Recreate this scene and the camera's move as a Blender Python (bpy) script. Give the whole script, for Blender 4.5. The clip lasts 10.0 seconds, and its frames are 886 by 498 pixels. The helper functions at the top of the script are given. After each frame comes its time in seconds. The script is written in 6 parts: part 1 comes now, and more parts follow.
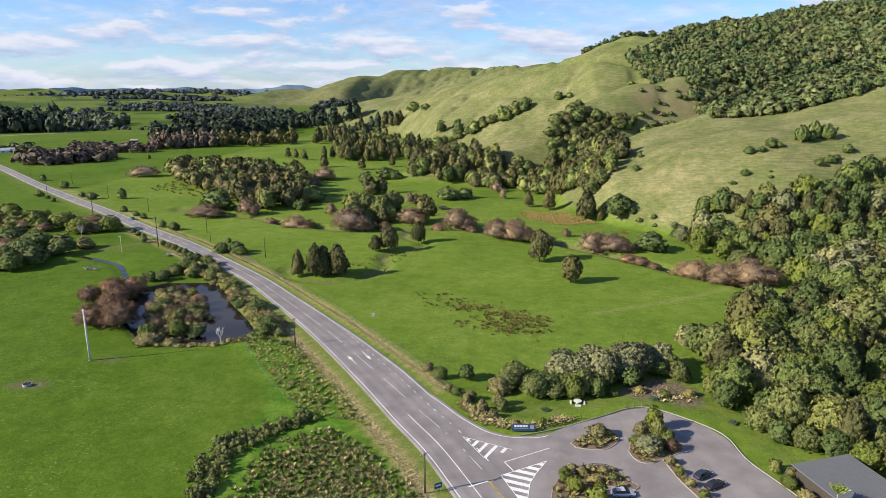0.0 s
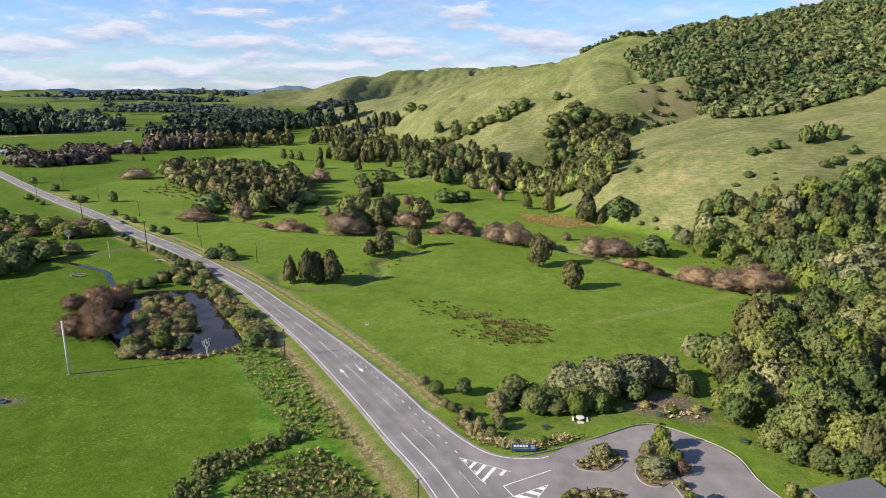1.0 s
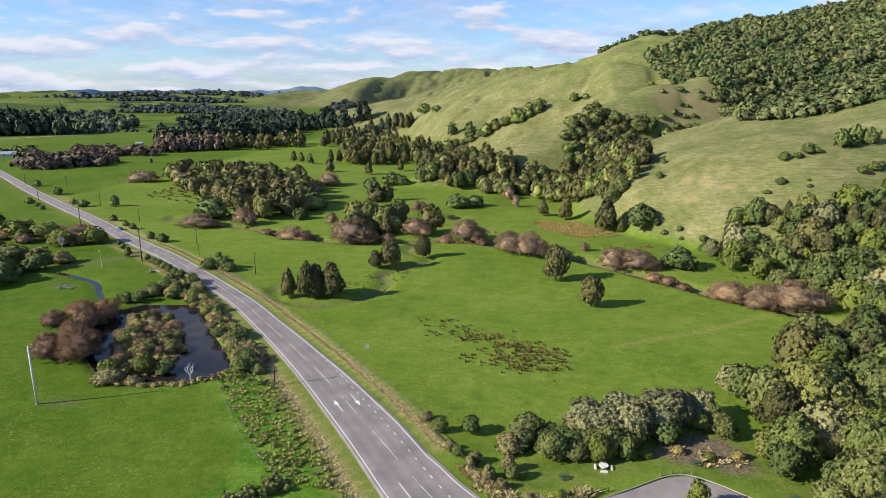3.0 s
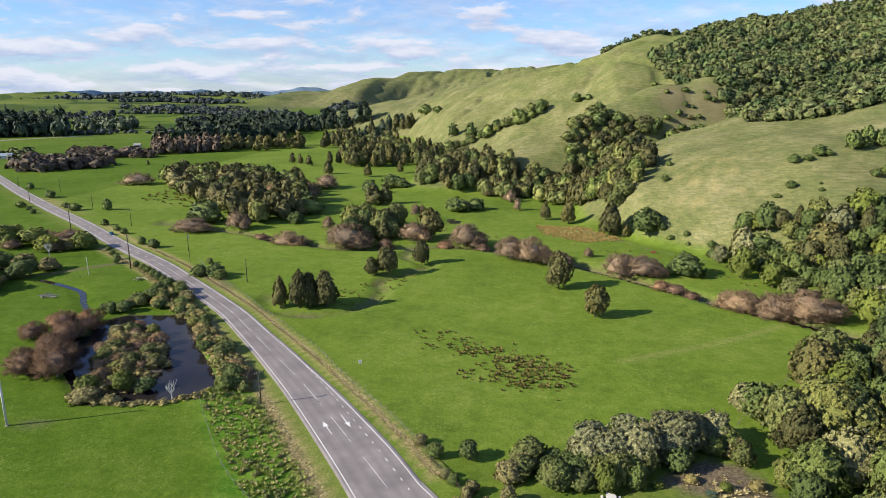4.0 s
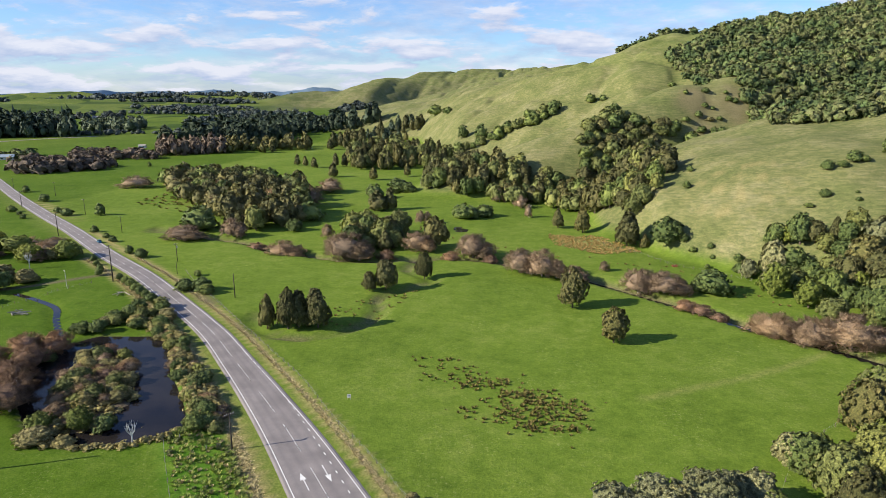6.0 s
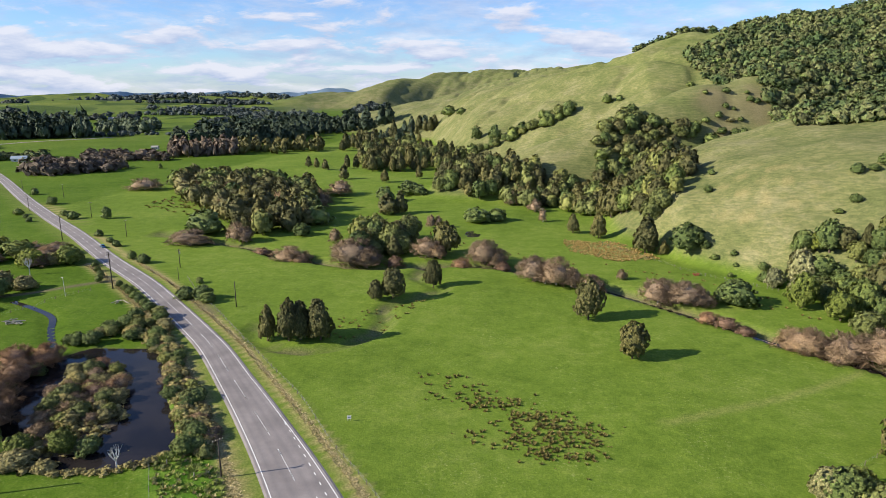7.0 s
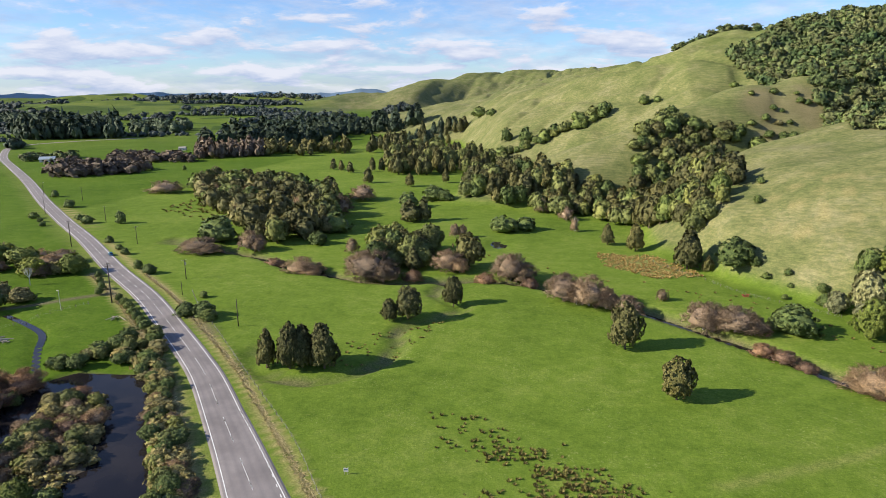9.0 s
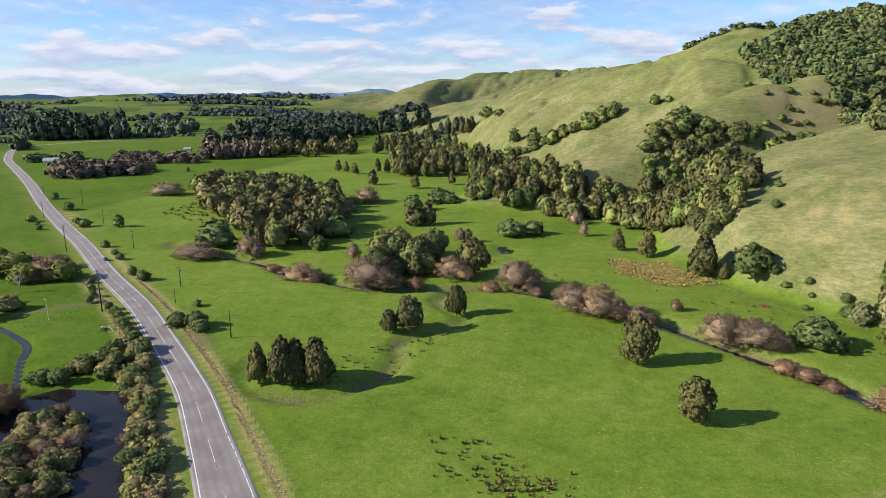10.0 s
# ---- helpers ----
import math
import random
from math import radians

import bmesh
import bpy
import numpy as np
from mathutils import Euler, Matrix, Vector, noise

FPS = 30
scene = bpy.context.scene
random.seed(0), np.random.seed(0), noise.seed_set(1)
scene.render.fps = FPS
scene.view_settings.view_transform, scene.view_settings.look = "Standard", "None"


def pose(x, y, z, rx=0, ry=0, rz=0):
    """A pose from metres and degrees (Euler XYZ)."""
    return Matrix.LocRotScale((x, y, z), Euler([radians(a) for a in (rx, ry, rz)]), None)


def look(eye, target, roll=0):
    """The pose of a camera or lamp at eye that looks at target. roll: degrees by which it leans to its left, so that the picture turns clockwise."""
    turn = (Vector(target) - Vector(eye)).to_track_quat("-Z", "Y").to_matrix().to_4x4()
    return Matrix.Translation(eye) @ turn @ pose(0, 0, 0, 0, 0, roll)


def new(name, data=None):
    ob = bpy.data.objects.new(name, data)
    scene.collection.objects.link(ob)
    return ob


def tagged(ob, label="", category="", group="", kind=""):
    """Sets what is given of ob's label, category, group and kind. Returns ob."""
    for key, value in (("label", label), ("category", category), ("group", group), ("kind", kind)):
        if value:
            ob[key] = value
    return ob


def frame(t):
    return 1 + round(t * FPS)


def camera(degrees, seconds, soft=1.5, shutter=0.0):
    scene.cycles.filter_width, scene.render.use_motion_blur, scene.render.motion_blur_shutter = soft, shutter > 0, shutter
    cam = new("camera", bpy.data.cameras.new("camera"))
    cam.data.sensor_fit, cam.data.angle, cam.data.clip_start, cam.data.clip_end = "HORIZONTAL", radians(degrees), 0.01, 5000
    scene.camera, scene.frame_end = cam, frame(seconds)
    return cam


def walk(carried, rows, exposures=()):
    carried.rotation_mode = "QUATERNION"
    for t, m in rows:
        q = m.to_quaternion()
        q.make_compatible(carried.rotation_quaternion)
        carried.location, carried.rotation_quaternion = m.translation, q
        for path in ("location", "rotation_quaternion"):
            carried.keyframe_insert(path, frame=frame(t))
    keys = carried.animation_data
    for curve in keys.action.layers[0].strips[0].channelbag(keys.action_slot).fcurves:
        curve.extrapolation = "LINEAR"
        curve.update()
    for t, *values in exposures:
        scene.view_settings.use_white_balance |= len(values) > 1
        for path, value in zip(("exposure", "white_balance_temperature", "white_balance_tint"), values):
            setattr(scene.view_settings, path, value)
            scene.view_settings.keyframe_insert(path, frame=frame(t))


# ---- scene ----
cam = camera(68.8, 10.0, soft=0.55)
PATH = [
    (0, (0.358, 3.456, 76.021), (0.144, 5.384, 75.535), 0.1),
    (0.5, (0.165, 7.5, 76.025), (-0.046, 9.429, 75.539), 0.1),
    (1, (0.181, 11.722, 76.061), (-0.028, 13.651, 75.576), 0.0),
    (1.5, (0.022, 16.251, 76.095), (-0.187, 18.18, 75.61), 0.0),
    (2, (-0.012, 20.969, 76.126), (-0.241, 22.896, 75.641), -0.0),
    (2.5, (0.08, 25.849, 76.032), (-0.166, 27.774, 75.548), -0.0),
    (4, (0.323, 41.196, 76.136), (0.062, 43.119, 75.655), -0.1),
    (4.5, (0.266, 46.5, 76.19), (0.002, 48.423, 75.708), -0.1),
    (5, (0.309, 51.903, 76.223), (0.037, 53.825, 75.742), -0.1),
    (6.5, (0.332, 68.452, 76.258), (0.017, 70.368, 75.778), -0.1),
    (7, (0.402, 74.043, 76.31), (0.062, 75.955, 75.831), -0.2),
    (7.5, (0.192, 79.69, 76.341), (-0.175, 81.597, 75.863), -0.2),
    (8, (0.183, 85.413, 76.343), (-0.209, 87.315, 75.865), -0.2),
    (8.5, (-0.064, 91.151, 76.375), (-0.478, 93.049, 75.897), -0.2),
    (9, (-0.208, 96.818, 76.41), (-0.641, 98.711, 75.933), -0.2),
    (9.5, (-0.433, 102.182, 76.363), (-0.879, 104.072, 75.886), -0.3),
    (10, (-0.851, 107.828, 76.399), (-1.309, 109.716, 75.922), -0.3),
]
walk(cam, [(t, look(eye, target, roll)) for t, eye, target, roll in PATH])

# ---- sky, sun ----
SUN_DIR = Vector((0.90, 0.40, -0.53)).normalized()
sun = new("sun", bpy.data.lights.new("sun", "SUN"))
sun.data.energy, sun.data.angle, sun.data.color = 5.0, radians(0.6), (1.0, 0.9, 0.74)
sun.matrix_world = look((0, 0, 400), Vector((0, 0, 400)) + SUN_DIR)

world = bpy.data.worlds.new("sky")
scene.world = world
world.use_nodes = True
wn, wl = world.node_tree.nodes, world.node_tree.links
wn.clear()


def wnode(kind, **sets):
    n = wn.new(kind)
    for k, v in sets.items():
        n.inputs[k].default_value = v
    return n


sky = wn.new("ShaderNodeTexSky")
sky.sky_type, sky.sun_disc = "NISHITA", False
sky.sun_elevation, sky.sun_rotation = math.asin(-SUN_DIR.z), math.atan2(-SUN_DIR.x, -SUN_DIR.y)
sky.air_density, sky.dust_density, sky.ozone_density = 1.0, 0.15, 1.5
coord = wn.new("ShaderNodeTexCoord")
sep = wn.new("ShaderNodeSeparateXYZ")
wl.new(coord.outputs["Generated"], sep.inputs[0])


def wmath(op, a, b=None, clamp=False):
    n = wn.new("ShaderNodeMath")
    n.operation, n.use_clamp = op, clamp
    for i, v in enumerate((a, b)):
        if v is None:
            continue
        if isinstance(v, (int, float)):
            n.inputs[i].default_value = v
        else:
            wl.new(v, n.inputs[i])
    return n.outputs[0]


def cloud_plane(lift):
    """Places on a level cloud layer, seen a little higher for lift > 0."""
    rise = wmath("ADD", wmath("MAXIMUM", wmath("ADD", sep.outputs["Z"], lift), 0.0), 0.2)
    at = wn.new("ShaderNodeCombineXYZ")
    wl.new(wmath("DIVIDE", sep.outputs["X"], rise), at.inputs[0])
    wl.new(wmath("DIVIDE", sep.outputs["Y"], rise), at.inputs[1])
    return at.outputs[0]


def cloud_noise(lift, scale, detail, rough):
    n = wnode("ShaderNodeTexNoise", Scale=scale, Detail=detail, Roughness=rough, Distortion=0.2)
    wl.new(cloud_plane(lift), n.inputs["Vector"])
    return n.outputs["Fac"]


def cloud_ramp(value, lo, hi):
    n = wn.new("ShaderNodeMapRange")
    n.interpolation_type = "SMOOTHSTEP"
    wl.new(value, n.inputs["Value"])
    n.inputs["From Min"].default_value, n.inputs["From Max"].default_value = lo, hi
    return n.outputs["Result"]


here, above = cloud_noise(0.0, 2.1, 9.0, 0.57), cloud_noise(0.01, 2.1, 9.0, 0.57)
low = cloud_ramp(sep.outputs["Z"], 0.115, 0.05)
puffs = cloud_ramp(wmath("ADD", here, wmath("MULTIPLY", low, 0.085)), 0.52, 0.64)
veil = wmath("MULTIPLY", cloud_ramp(cloud_noise(0.0, 1.6, 8.0, 0.68), 0.38, 0.62), 0.6)
haze = wmath("MULTIPLY", cloud_ramp(sep.outputs["Z"], 0.05, 0.0), 0.35)
thin = wmath("MAXIMUM", cloud_ramp(sep.outputs["Z"], 0.95, 0.25), 0.25)
amount = wmath("MULTIPLY", wmath("MAXIMUM", wmath("MULTIPLY", puffs, 0.92), wmath("MAXIMUM", veil, haze)), thin)
tops = wmath("ADD", wmath("MULTIPLY", wmath("SUBTRACT", here, above), 4.2), 0.5, True)
tint = wn.new("ShaderNodeMix")
tint.data_type = "RGBA"
tint.inputs["A"].default_value, tint.inputs["B"].default_value = (0.5, 0.61, 0.88, 1), (0.92, 0.94, 1.06, 1)
wl.new(tops, tint.inputs["Factor"])
bright = wn.new("ShaderNodeVectorMath")
bright.operation = "SCALE"
bright.inputs["Scale"].default_value = 6.2
wl.new(tint.outputs["Result"], bright.inputs[0])
blue = wn.new("ShaderNodeMix")
blue.data_type, blue.blend_type = "RGBA", "MULTIPLY"
blue.inputs["Factor"].default_value = 1.0
blue.inputs["B"].default_value = (0.62, 0.82, 1.22, 1)
wl.new(sky.outputs[0], blue.inputs["A"])
mixed = wn.new("ShaderNodeMix")
mixed.data_type = "RGBA"
wl.new(amount, mixed.inputs["Factor"])
wl.new(blue.outputs["Result"], mixed.inputs["A"])
wl.new(bright.outputs[0], mixed.inputs["B"])
back = wnode("ShaderNodeBackground", Strength=0.088)
wl.new(mixed.outputs["Result"], back.inputs["Color"])
wl.new(back.outputs[0], wn.new("ShaderNodeOutputWorld").inputs[0])
scene.view_settings.exposure = 0.72


# ---- materials ----
class Mat:
    """A small node builder round one Principled shader."""

    def __init__(self, name, rough=0.85, spec=0.25, metal=0.0):
        self.m = bpy.data.materials.new(name)
        self.m.use_nodes = True
        self.n, self.l = self.m.node_tree.nodes, self.m.node_tree.links
        self.b = self.n["Principled BSDF"]
        self.b.inputs["Roughness"].default_value = rough
        self.b.inputs["Specular IOR Level"].default_value = spec
        self.b.inputs["Metallic"].default_value = metal
        self.pos = None

    def place(self, local=False):
        if local:
            return self.n.new("ShaderNodeTexCoord").outputs["Object"]
        if self.pos is None:
            self.pos = self.n.new("ShaderNodeNewGeometry").outputs["Position"]
        return self.pos

    def noise(self, scale, detail=3.0, rough=0.55, local=False, stretch=None, distort=0.0):
        n = self.n.new("ShaderNodeTexNoise")
        n.inputs["Scale"].default_value, n.inputs["Detail"].default_value = scale, detail
        n.inputs["Roughness"].default_value, n.inputs["Distortion"].default_value = rough, distort
        v = self.place(local)
        if stretch:
            mp = self.n.new("ShaderNodeMapping")
            mp.inputs["Scale"].default_value = stretch
            self.l.new(v, mp.inputs[0])
            v = mp.outputs[0]
        self.l.new(v, n.inputs["Vector"])
        return n.outputs["Fac"]

    def ramp(self, fac, *stops):
        r = self.n.new("ShaderNodeValToRGB")
        while len(r.color_ramp.elements) < len(stops):
            r.color_ramp.elements.new(0.5)
        for e, (p, c) in zip(r.color_ramp.elements, stops):
            e.position = p
            e.color = (*c, 1) if len(c) == 3 else c
        self.l.new(fac, r.inputs[0])
        return r.outputs[0]

    def mix(self, fac, a, b, kind="MIX"):
        m = self.n.new("ShaderNodeMix")
        m.data_type, m.blend_type = "RGBA", kind
        for key, v in (("Factor", fac), ("A", a), ("B", b)):
            if isinstance(v, (int, float)):
                m.inputs[key].default_value = v
            elif isinstance(v, tuple):
                m.inputs[key].default_value = (*v, 1)
            else:
                self.l.new(v, m.inputs[key])
        return m.outputs["Result"]

    def math(self, op, a, b, clamp=False):
        m = self.n.new("ShaderNodeMath")
        m.operation, m.use_clamp = op, clamp
        for i, v in enumerate((a, b)):
            if isinstance(v, (int, float)):
                m.inputs[i].default_value = v
            else:
                self.l.new(v, m.inputs[i])
        return m.outputs[0]

    def attr(self, name):
        a = self.n.new("ShaderNodeAttribute")
        a.attribute_name = name
        return a.outputs["Fac"]

    def random(self):
        return self.n.new("ShaderNodeObjectInfo").outputs["Random"]

    def island(self):
        return self.n.new("ShaderNodeNewGeometry").outputs["Random Per Island"]

    def colour(self, c):
        if isinstance(c, tuple):
            self.b.inputs["Base Color"].default_value = (*c, 1)
        else:
            self.l.new(c, self.b.inputs["Base Color"])
        return self

    def bump(self, fac, strength=0.4, distance=0.1):
        n = self.n.new("ShaderNodeBump")
        n.inputs["Strength"].default_value, n.inputs["Distance"].default_value = strength, distance
        self.l.new(fac, n.inputs["Height"])
        self.l.new(n.outputs[0], self.b.inputs["Normal"])
        return self


def plain(name, colour, rough=0.7, spec=0.3, metal=0.0, vary=0.25, scale=3.0):
    m = Mat(name, rough, spec, metal)
    dark = tuple(c * (1 - vary) for c in colour)
    m.colour(m.ramp(m.noise(scale, 5), (0.3, dark), (0.7, colour)))
    return m.m


def grass_ground():
    m = Mat("pasture", 0.95, 0.05)
    broad, mid, grain = m.noise(0.018, 4), m.noise(0.16, 6, 0.65), m.noise(1.9, 5, 0.75)
    lush = m.ramp(m.math("ADD", m.math("MULTIPLY", broad, 0.5), m.math("MULTIPLY", mid, 0.5)), (0.36, (0.096, 0.156, 0.02)), (0.5, (0.134, 0.205, 0.028)), (0.64, (0.182, 0.243, 0.046)))
    hill = m.ramp(m.math("ADD", m.math("MULTIPLY", m.noise(0.035, 5), 0.6), m.math("MULTIPLY", mid, 0.4)), (0.38, (0.14, 0.165, 0.064)), (0.52, (0.195, 0.204, 0.09)), (0.64, (0.262, 0.252, 0.136)))
    rich = m.mix(1.0, lush, (0.62, 0.72, 0.5), "MULTIPLY")
    lush = m.mix(m.attr("rich"), lush, rich)
    streak = m.ramp(m.noise(0.35, 5, 0.6, stretch=(0.35, 1.0, 3.5)), (0.4, (0.74, 0.78, 0.74)), (0.62, (1.12, 1.08, 1.05)))
    hill = m.mix(1.0, hill, streak, "MULTIPLY")
    c = m.mix(m.attr("dry"), lush, hill)
    straw = m.ramp(grain, (0.35, (0.25, 0.21, 0.09)), (0.65, (0.46, 0.38, 0.19)))
    c = m.mix(m.attr("straw"), c, straw)
    rough = m.ramp(mid, (0.38, (0.06, 0.155, 0.013)), (0.62, (0.15, 0.25, 0.035)))
    c = m.mix(m.attr("scrub"), c, rough)
    c = m.mix(m.attr("lawn"), c, m.ramp(mid, (0.38, (0.09, 0.15, 0.02)), (0.62, (0.16, 0.2, 0.045))))
    mud = m.ramp(grain, (0.35, (0.09, 0.07, 0.047)), (0.65, (0.22, 0.18, 0.13)))
    c = m.mix(m.attr("bare"), c, mud)
    c = m.mix(0.8, c, m.ramp(grain, (0.3, (0.55, 0.6, 0.55)), (0.68, (1.18, 1.14, 1.1))), "MULTIPLY")
    c = m.mix(0.6, c, m.ramp(m.noise(0.55, 5, 0.7), (0.34, (0.72, 0.78, 0.72)), (0.66, (1.22, 1.14, 1.1))), "MULTIPLY")
    fleck = m.math("MULTIPLY", m.ramp(m.noise(1.3, 6, 0.7), (0.56, (0, 0, 0)), (0.68, (1, 1, 1))), m.ramp(m.noise(0.07, 4), (0.4, (0, 0, 0)), (0.62, (0.6, 0.6, 0.6))))
    c = m.mix(fleck, c, (0.3, 0.33, 0.11))
    heath = m.ramp(grain, (0.35, (0.12, 0.1, 0.055)), (0.65, (0.24, 0.2, 0.11)))
    c = m.mix(m.attr("heath"), c, heath)
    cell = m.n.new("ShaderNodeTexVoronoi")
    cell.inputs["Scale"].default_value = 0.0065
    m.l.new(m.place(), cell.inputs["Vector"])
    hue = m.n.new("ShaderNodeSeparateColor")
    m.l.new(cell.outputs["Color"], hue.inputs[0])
    # field patchwork; its raised blue paints distance haze into the ground colour
    hazed_fields = m.ramp(hue.outputs[0], (0.0, (0.45, 0.5, 0.75)), (0.35, (0.75, 0.75, 1.2)), (0.6, (1.1, 1.0, 1.4)), (1.0, (1.45, 1.2, 1.6)))
    m.colour(m.mix(m.attr("plain"), c, m.mix(1.0, c, hazed_fields, "MULTIPLY")))
    m.bump(m.math("ADD", grain, m.math("MULTIPLY", mid, 2.0)), 0.5, 0.25)
    return m.m


def foliage(name, dark, main, light, rough=0.65, grain=2.2):
    m = Mat(name, rough, 0.2)
    soft = [tuple(0.65 * a + 0.35 * b for a, b in zip(end, main)) for end in (dark, light)]
    leafy = m.ramp(m.island(), (0.0, soft[0]), (0.5, main), (1.0, soft[1]))
    tree = m.ramp(m.random(), (0.0, (0.75, 0.76, 0.72)), (0.5, (1.0, 1.0, 1.0)), (1.0, (1.35, 1.25, 1.05)))
    fine = m.noise(grain, 5, 0.75)
    c = m.mix(1.0, leafy, tree, "MULTIPLY")
    m.colour(m.mix(0.85, c, m.ramp(fine, (0.34, (0.38, 0.4, 0.38)), (0.5, (0.95, 0.95, 0.95)), (0.66, (1.6, 1.55, 1.35))), "MULTIPLY"))
    m.bump(fine, 0.9, 0.5)
    return m.m


def asphalt():
    m = Mat("asphalt", 0.88, 0.3)
    tone = m.noise(0.12, 5, 0.6)
    grit = m.noise(9.0, 3, 0.7)
    c = m.ramp(tone, (0.35, (0.195, 0.175, 0.168)), (0.65, (0.285, 0.257, 0.245)))
    c = m.mix(0.35, c, m.ramp(grit, (0.3, (0.55, 0.55, 0.55)), (0.7, (1.1, 1.1, 1.1))), "MULTIPLY")
    c = m.mix(m.attr("wheel"), c, (0.1, 0.095, 0.1))
    m.colour(c)
    m.bump(grit, 0.3, 0.02)
    return m.m


M_GRASS = grass_ground()
M_ROAD = asphalt()
M_PAINT = plain("road_paint", (0.78, 0.78, 0.75), 0.6, 0.3, 0, 0.25, 2.0)
M_YELLOW = plain("yellow_paint", (0.6, 0.42, 0.05), 0.6, 0.3, 0, 0.2, 2.0)
M_BARK = plain("bark", (0.14, 0.11, 0.085), 0.95, 0.1, 0, 0.4, 2.5)
M_PALEBARK = plain("pale_bark", (0.42, 0.38, 0.33), 0.9, 0.1, 0, 0.35, 2.5)
M_TWIG = foliage("willow_twigs", (0.199, 0.145, 0.097), (0.307, 0.226, 0.156), (0.418, 0.307, 0.220), 0.9)
M_REED = foliage("brown_reeds", (0.196, 0.149, 0.058), (0.322, 0.243, 0.104), (0.448, 0.351, 0.156), 0.95)
M_TWIGRED = foliage("red_twigs", (0.171, 0.109, 0.077), (0.274, 0.176, 0.122), (0.393, 0.263, 0.179), 0.9)
M_TOTARA = foliage("conifer_leaf", (0.064, 0.073, 0.028), (0.119, 0.121, 0.045), (0.207, 0.186, 0.078))
M_BUSH = foliage("bush_leaf", (0.068, 0.106, 0.034), (0.117, 0.162, 0.048), (0.204, 0.253, 0.077))
M_OLIVE = foliage("olive_leaf", (0.100, 0.121, 0.037), (0.172, 0.198, 0.062), (0.274, 0.292, 0.100))
M_LIME = foliage("light_green_leaf", (0.089, 0.122, 0.023), (0.153, 0.191, 0.035), (0.237, 0.270, 0.065))
M_GREY = foliage("grey_green_leaf", (0.143, 0.156, 0.074), (0.242, 0.252, 0.126), (0.371, 0.360, 0.197))
M_PINE = foliage("pine_needles", (0.043, 0.070, 0.048), (0.074, 0.107, 0.069), (0.117, 0.154, 0.098))
M_RUSH = foliage("rush_stems", (0.100, 0.099, 0.029), (0.188, 0.164, 0.052), (0.300, 0.246, 0.091), 0.9)
M_STRAW = foliage("dry_grass", (0.345, 0.276, 0.127), (0.552, 0.460, 0.230), (0.713, 0.609, 0.345), 0.95)
M_FLAX = foliage("flax_blades", (0.124, 0.193, 0.041), (0.247, 0.316, 0.076), (0.440, 0.454, 0.165), 0.6)
# leaf colour for distant trees, with a blue-green haze tint painted in
M_HAZED_TREE = foliage("hazed_tree_leaf", (0.042, 0.06, 0.058), (0.06, 0.08, 0.078), (0.085, 0.105, 0.1))
M_FARTWIG = foliage("far_winter_twigs", (0.1, 0.08, 0.065), (0.155, 0.125, 0.1), (0.225, 0.185, 0.15), 0.9)
M_BROWNBUSH = foliage("brown_scrub", (0.157, 0.149, 0.062), (0.272, 0.247, 0.107), (0.417, 0.372, 0.176), 0.9)


def mixed_forest():
    m = Mat("forest_leaf", 0.7, 0.2)
    leafy = m.ramp(m.island(), (0.0, (0.55, 0.55, 0.55)), (1.0, (1.5, 1.5, 1.5)))
    patch = m.ramp(m.noise(0.045, 3), (0.34, (0.070, 0.113, 0.042)), (0.47, (0.109, 0.145, 0.051)), (0.56, (0.160, 0.168, 0.070)), (0.66, (0.138, 0.194, 0.055)))
    fine = m.noise(0.9, 5, 0.75)
    c = m.mix(1.0, patch, leafy, "MULTIPLY")
    m.colour(m.mix(0.85, c, m.ramp(fine, (0.34, (0.38, 0.4, 0.38)), (0.5, (0.9, 0.9, 0.9)), (0.66, (1.5, 1.45, 1.3))), "MULTIPLY"))
    m.bump(fine, 0.9, 0.8)
    return m.m


def water():
    m = Mat("still_water", 0.04, 0.14)
    m.colour(m.ramp(m.noise(0.08, 3), (0.4, (0.012, 0.011, 0.012)), (0.6, (0.022, 0.019, 0.018))))
    m.bump(m.noise(1.2, 3), 0.06, 0.05)
    return m.m


M_FOREST = mixed_forest()
M_WATER = water()
M_KERB = plain("concrete_kerb", (0.34, 0.32, 0.3), 0.85, 0.2, 0, 0.2, 2.0)
M_ROOF = plain("grey_roof_metal", (0.13, 0.135, 0.14), 0.6, 0.4, 0, 0.12, 0.8)
M_WALL = plain("painted_wall", (0.6, 0.58, 0.54), 0.8, 0.2, 0, 0.12, 1.0)
M_MULCH = plain("bark_mulch", (0.24, 0.17, 0.12), 0.95, 0.1, 0, 0.5, 3.0)
M_BLUE = plain("blue_sign_panel", (0.02, 0.07, 0.16), 0.5, 0.4, 0, 0.15, 1.0)
M_GLASS = plain("dark_glass", (0.02, 0.024, 0.028), 0.08, 0.6, 0, 0.2, 1.0)
M_TYRE = plain("tyre_rubber", (0.02, 0.02, 0.02), 0.9, 0.2, 0, 0.2, 3.0)
M_STEEL = plain("galvanised_steel", (0.5, 0.5, 0.5), 0.45, 0.5, 0.8, 0.2, 3.0)
M_DARKTIMBER = plain("dark_timber", (0.07, 0.06, 0.05), 0.85, 0.2, 0, 0.3, 3.0)
M_WOOD = plain("weathered_timber", (0.2, 0.17, 0.14), 0.9, 0.15, 0, 0.35, 4.0)
M_WHITEPOLE = plain("pale_concrete", (0.62, 0.61, 0.58), 0.8, 0.2, 0, 0.15, 2.0)


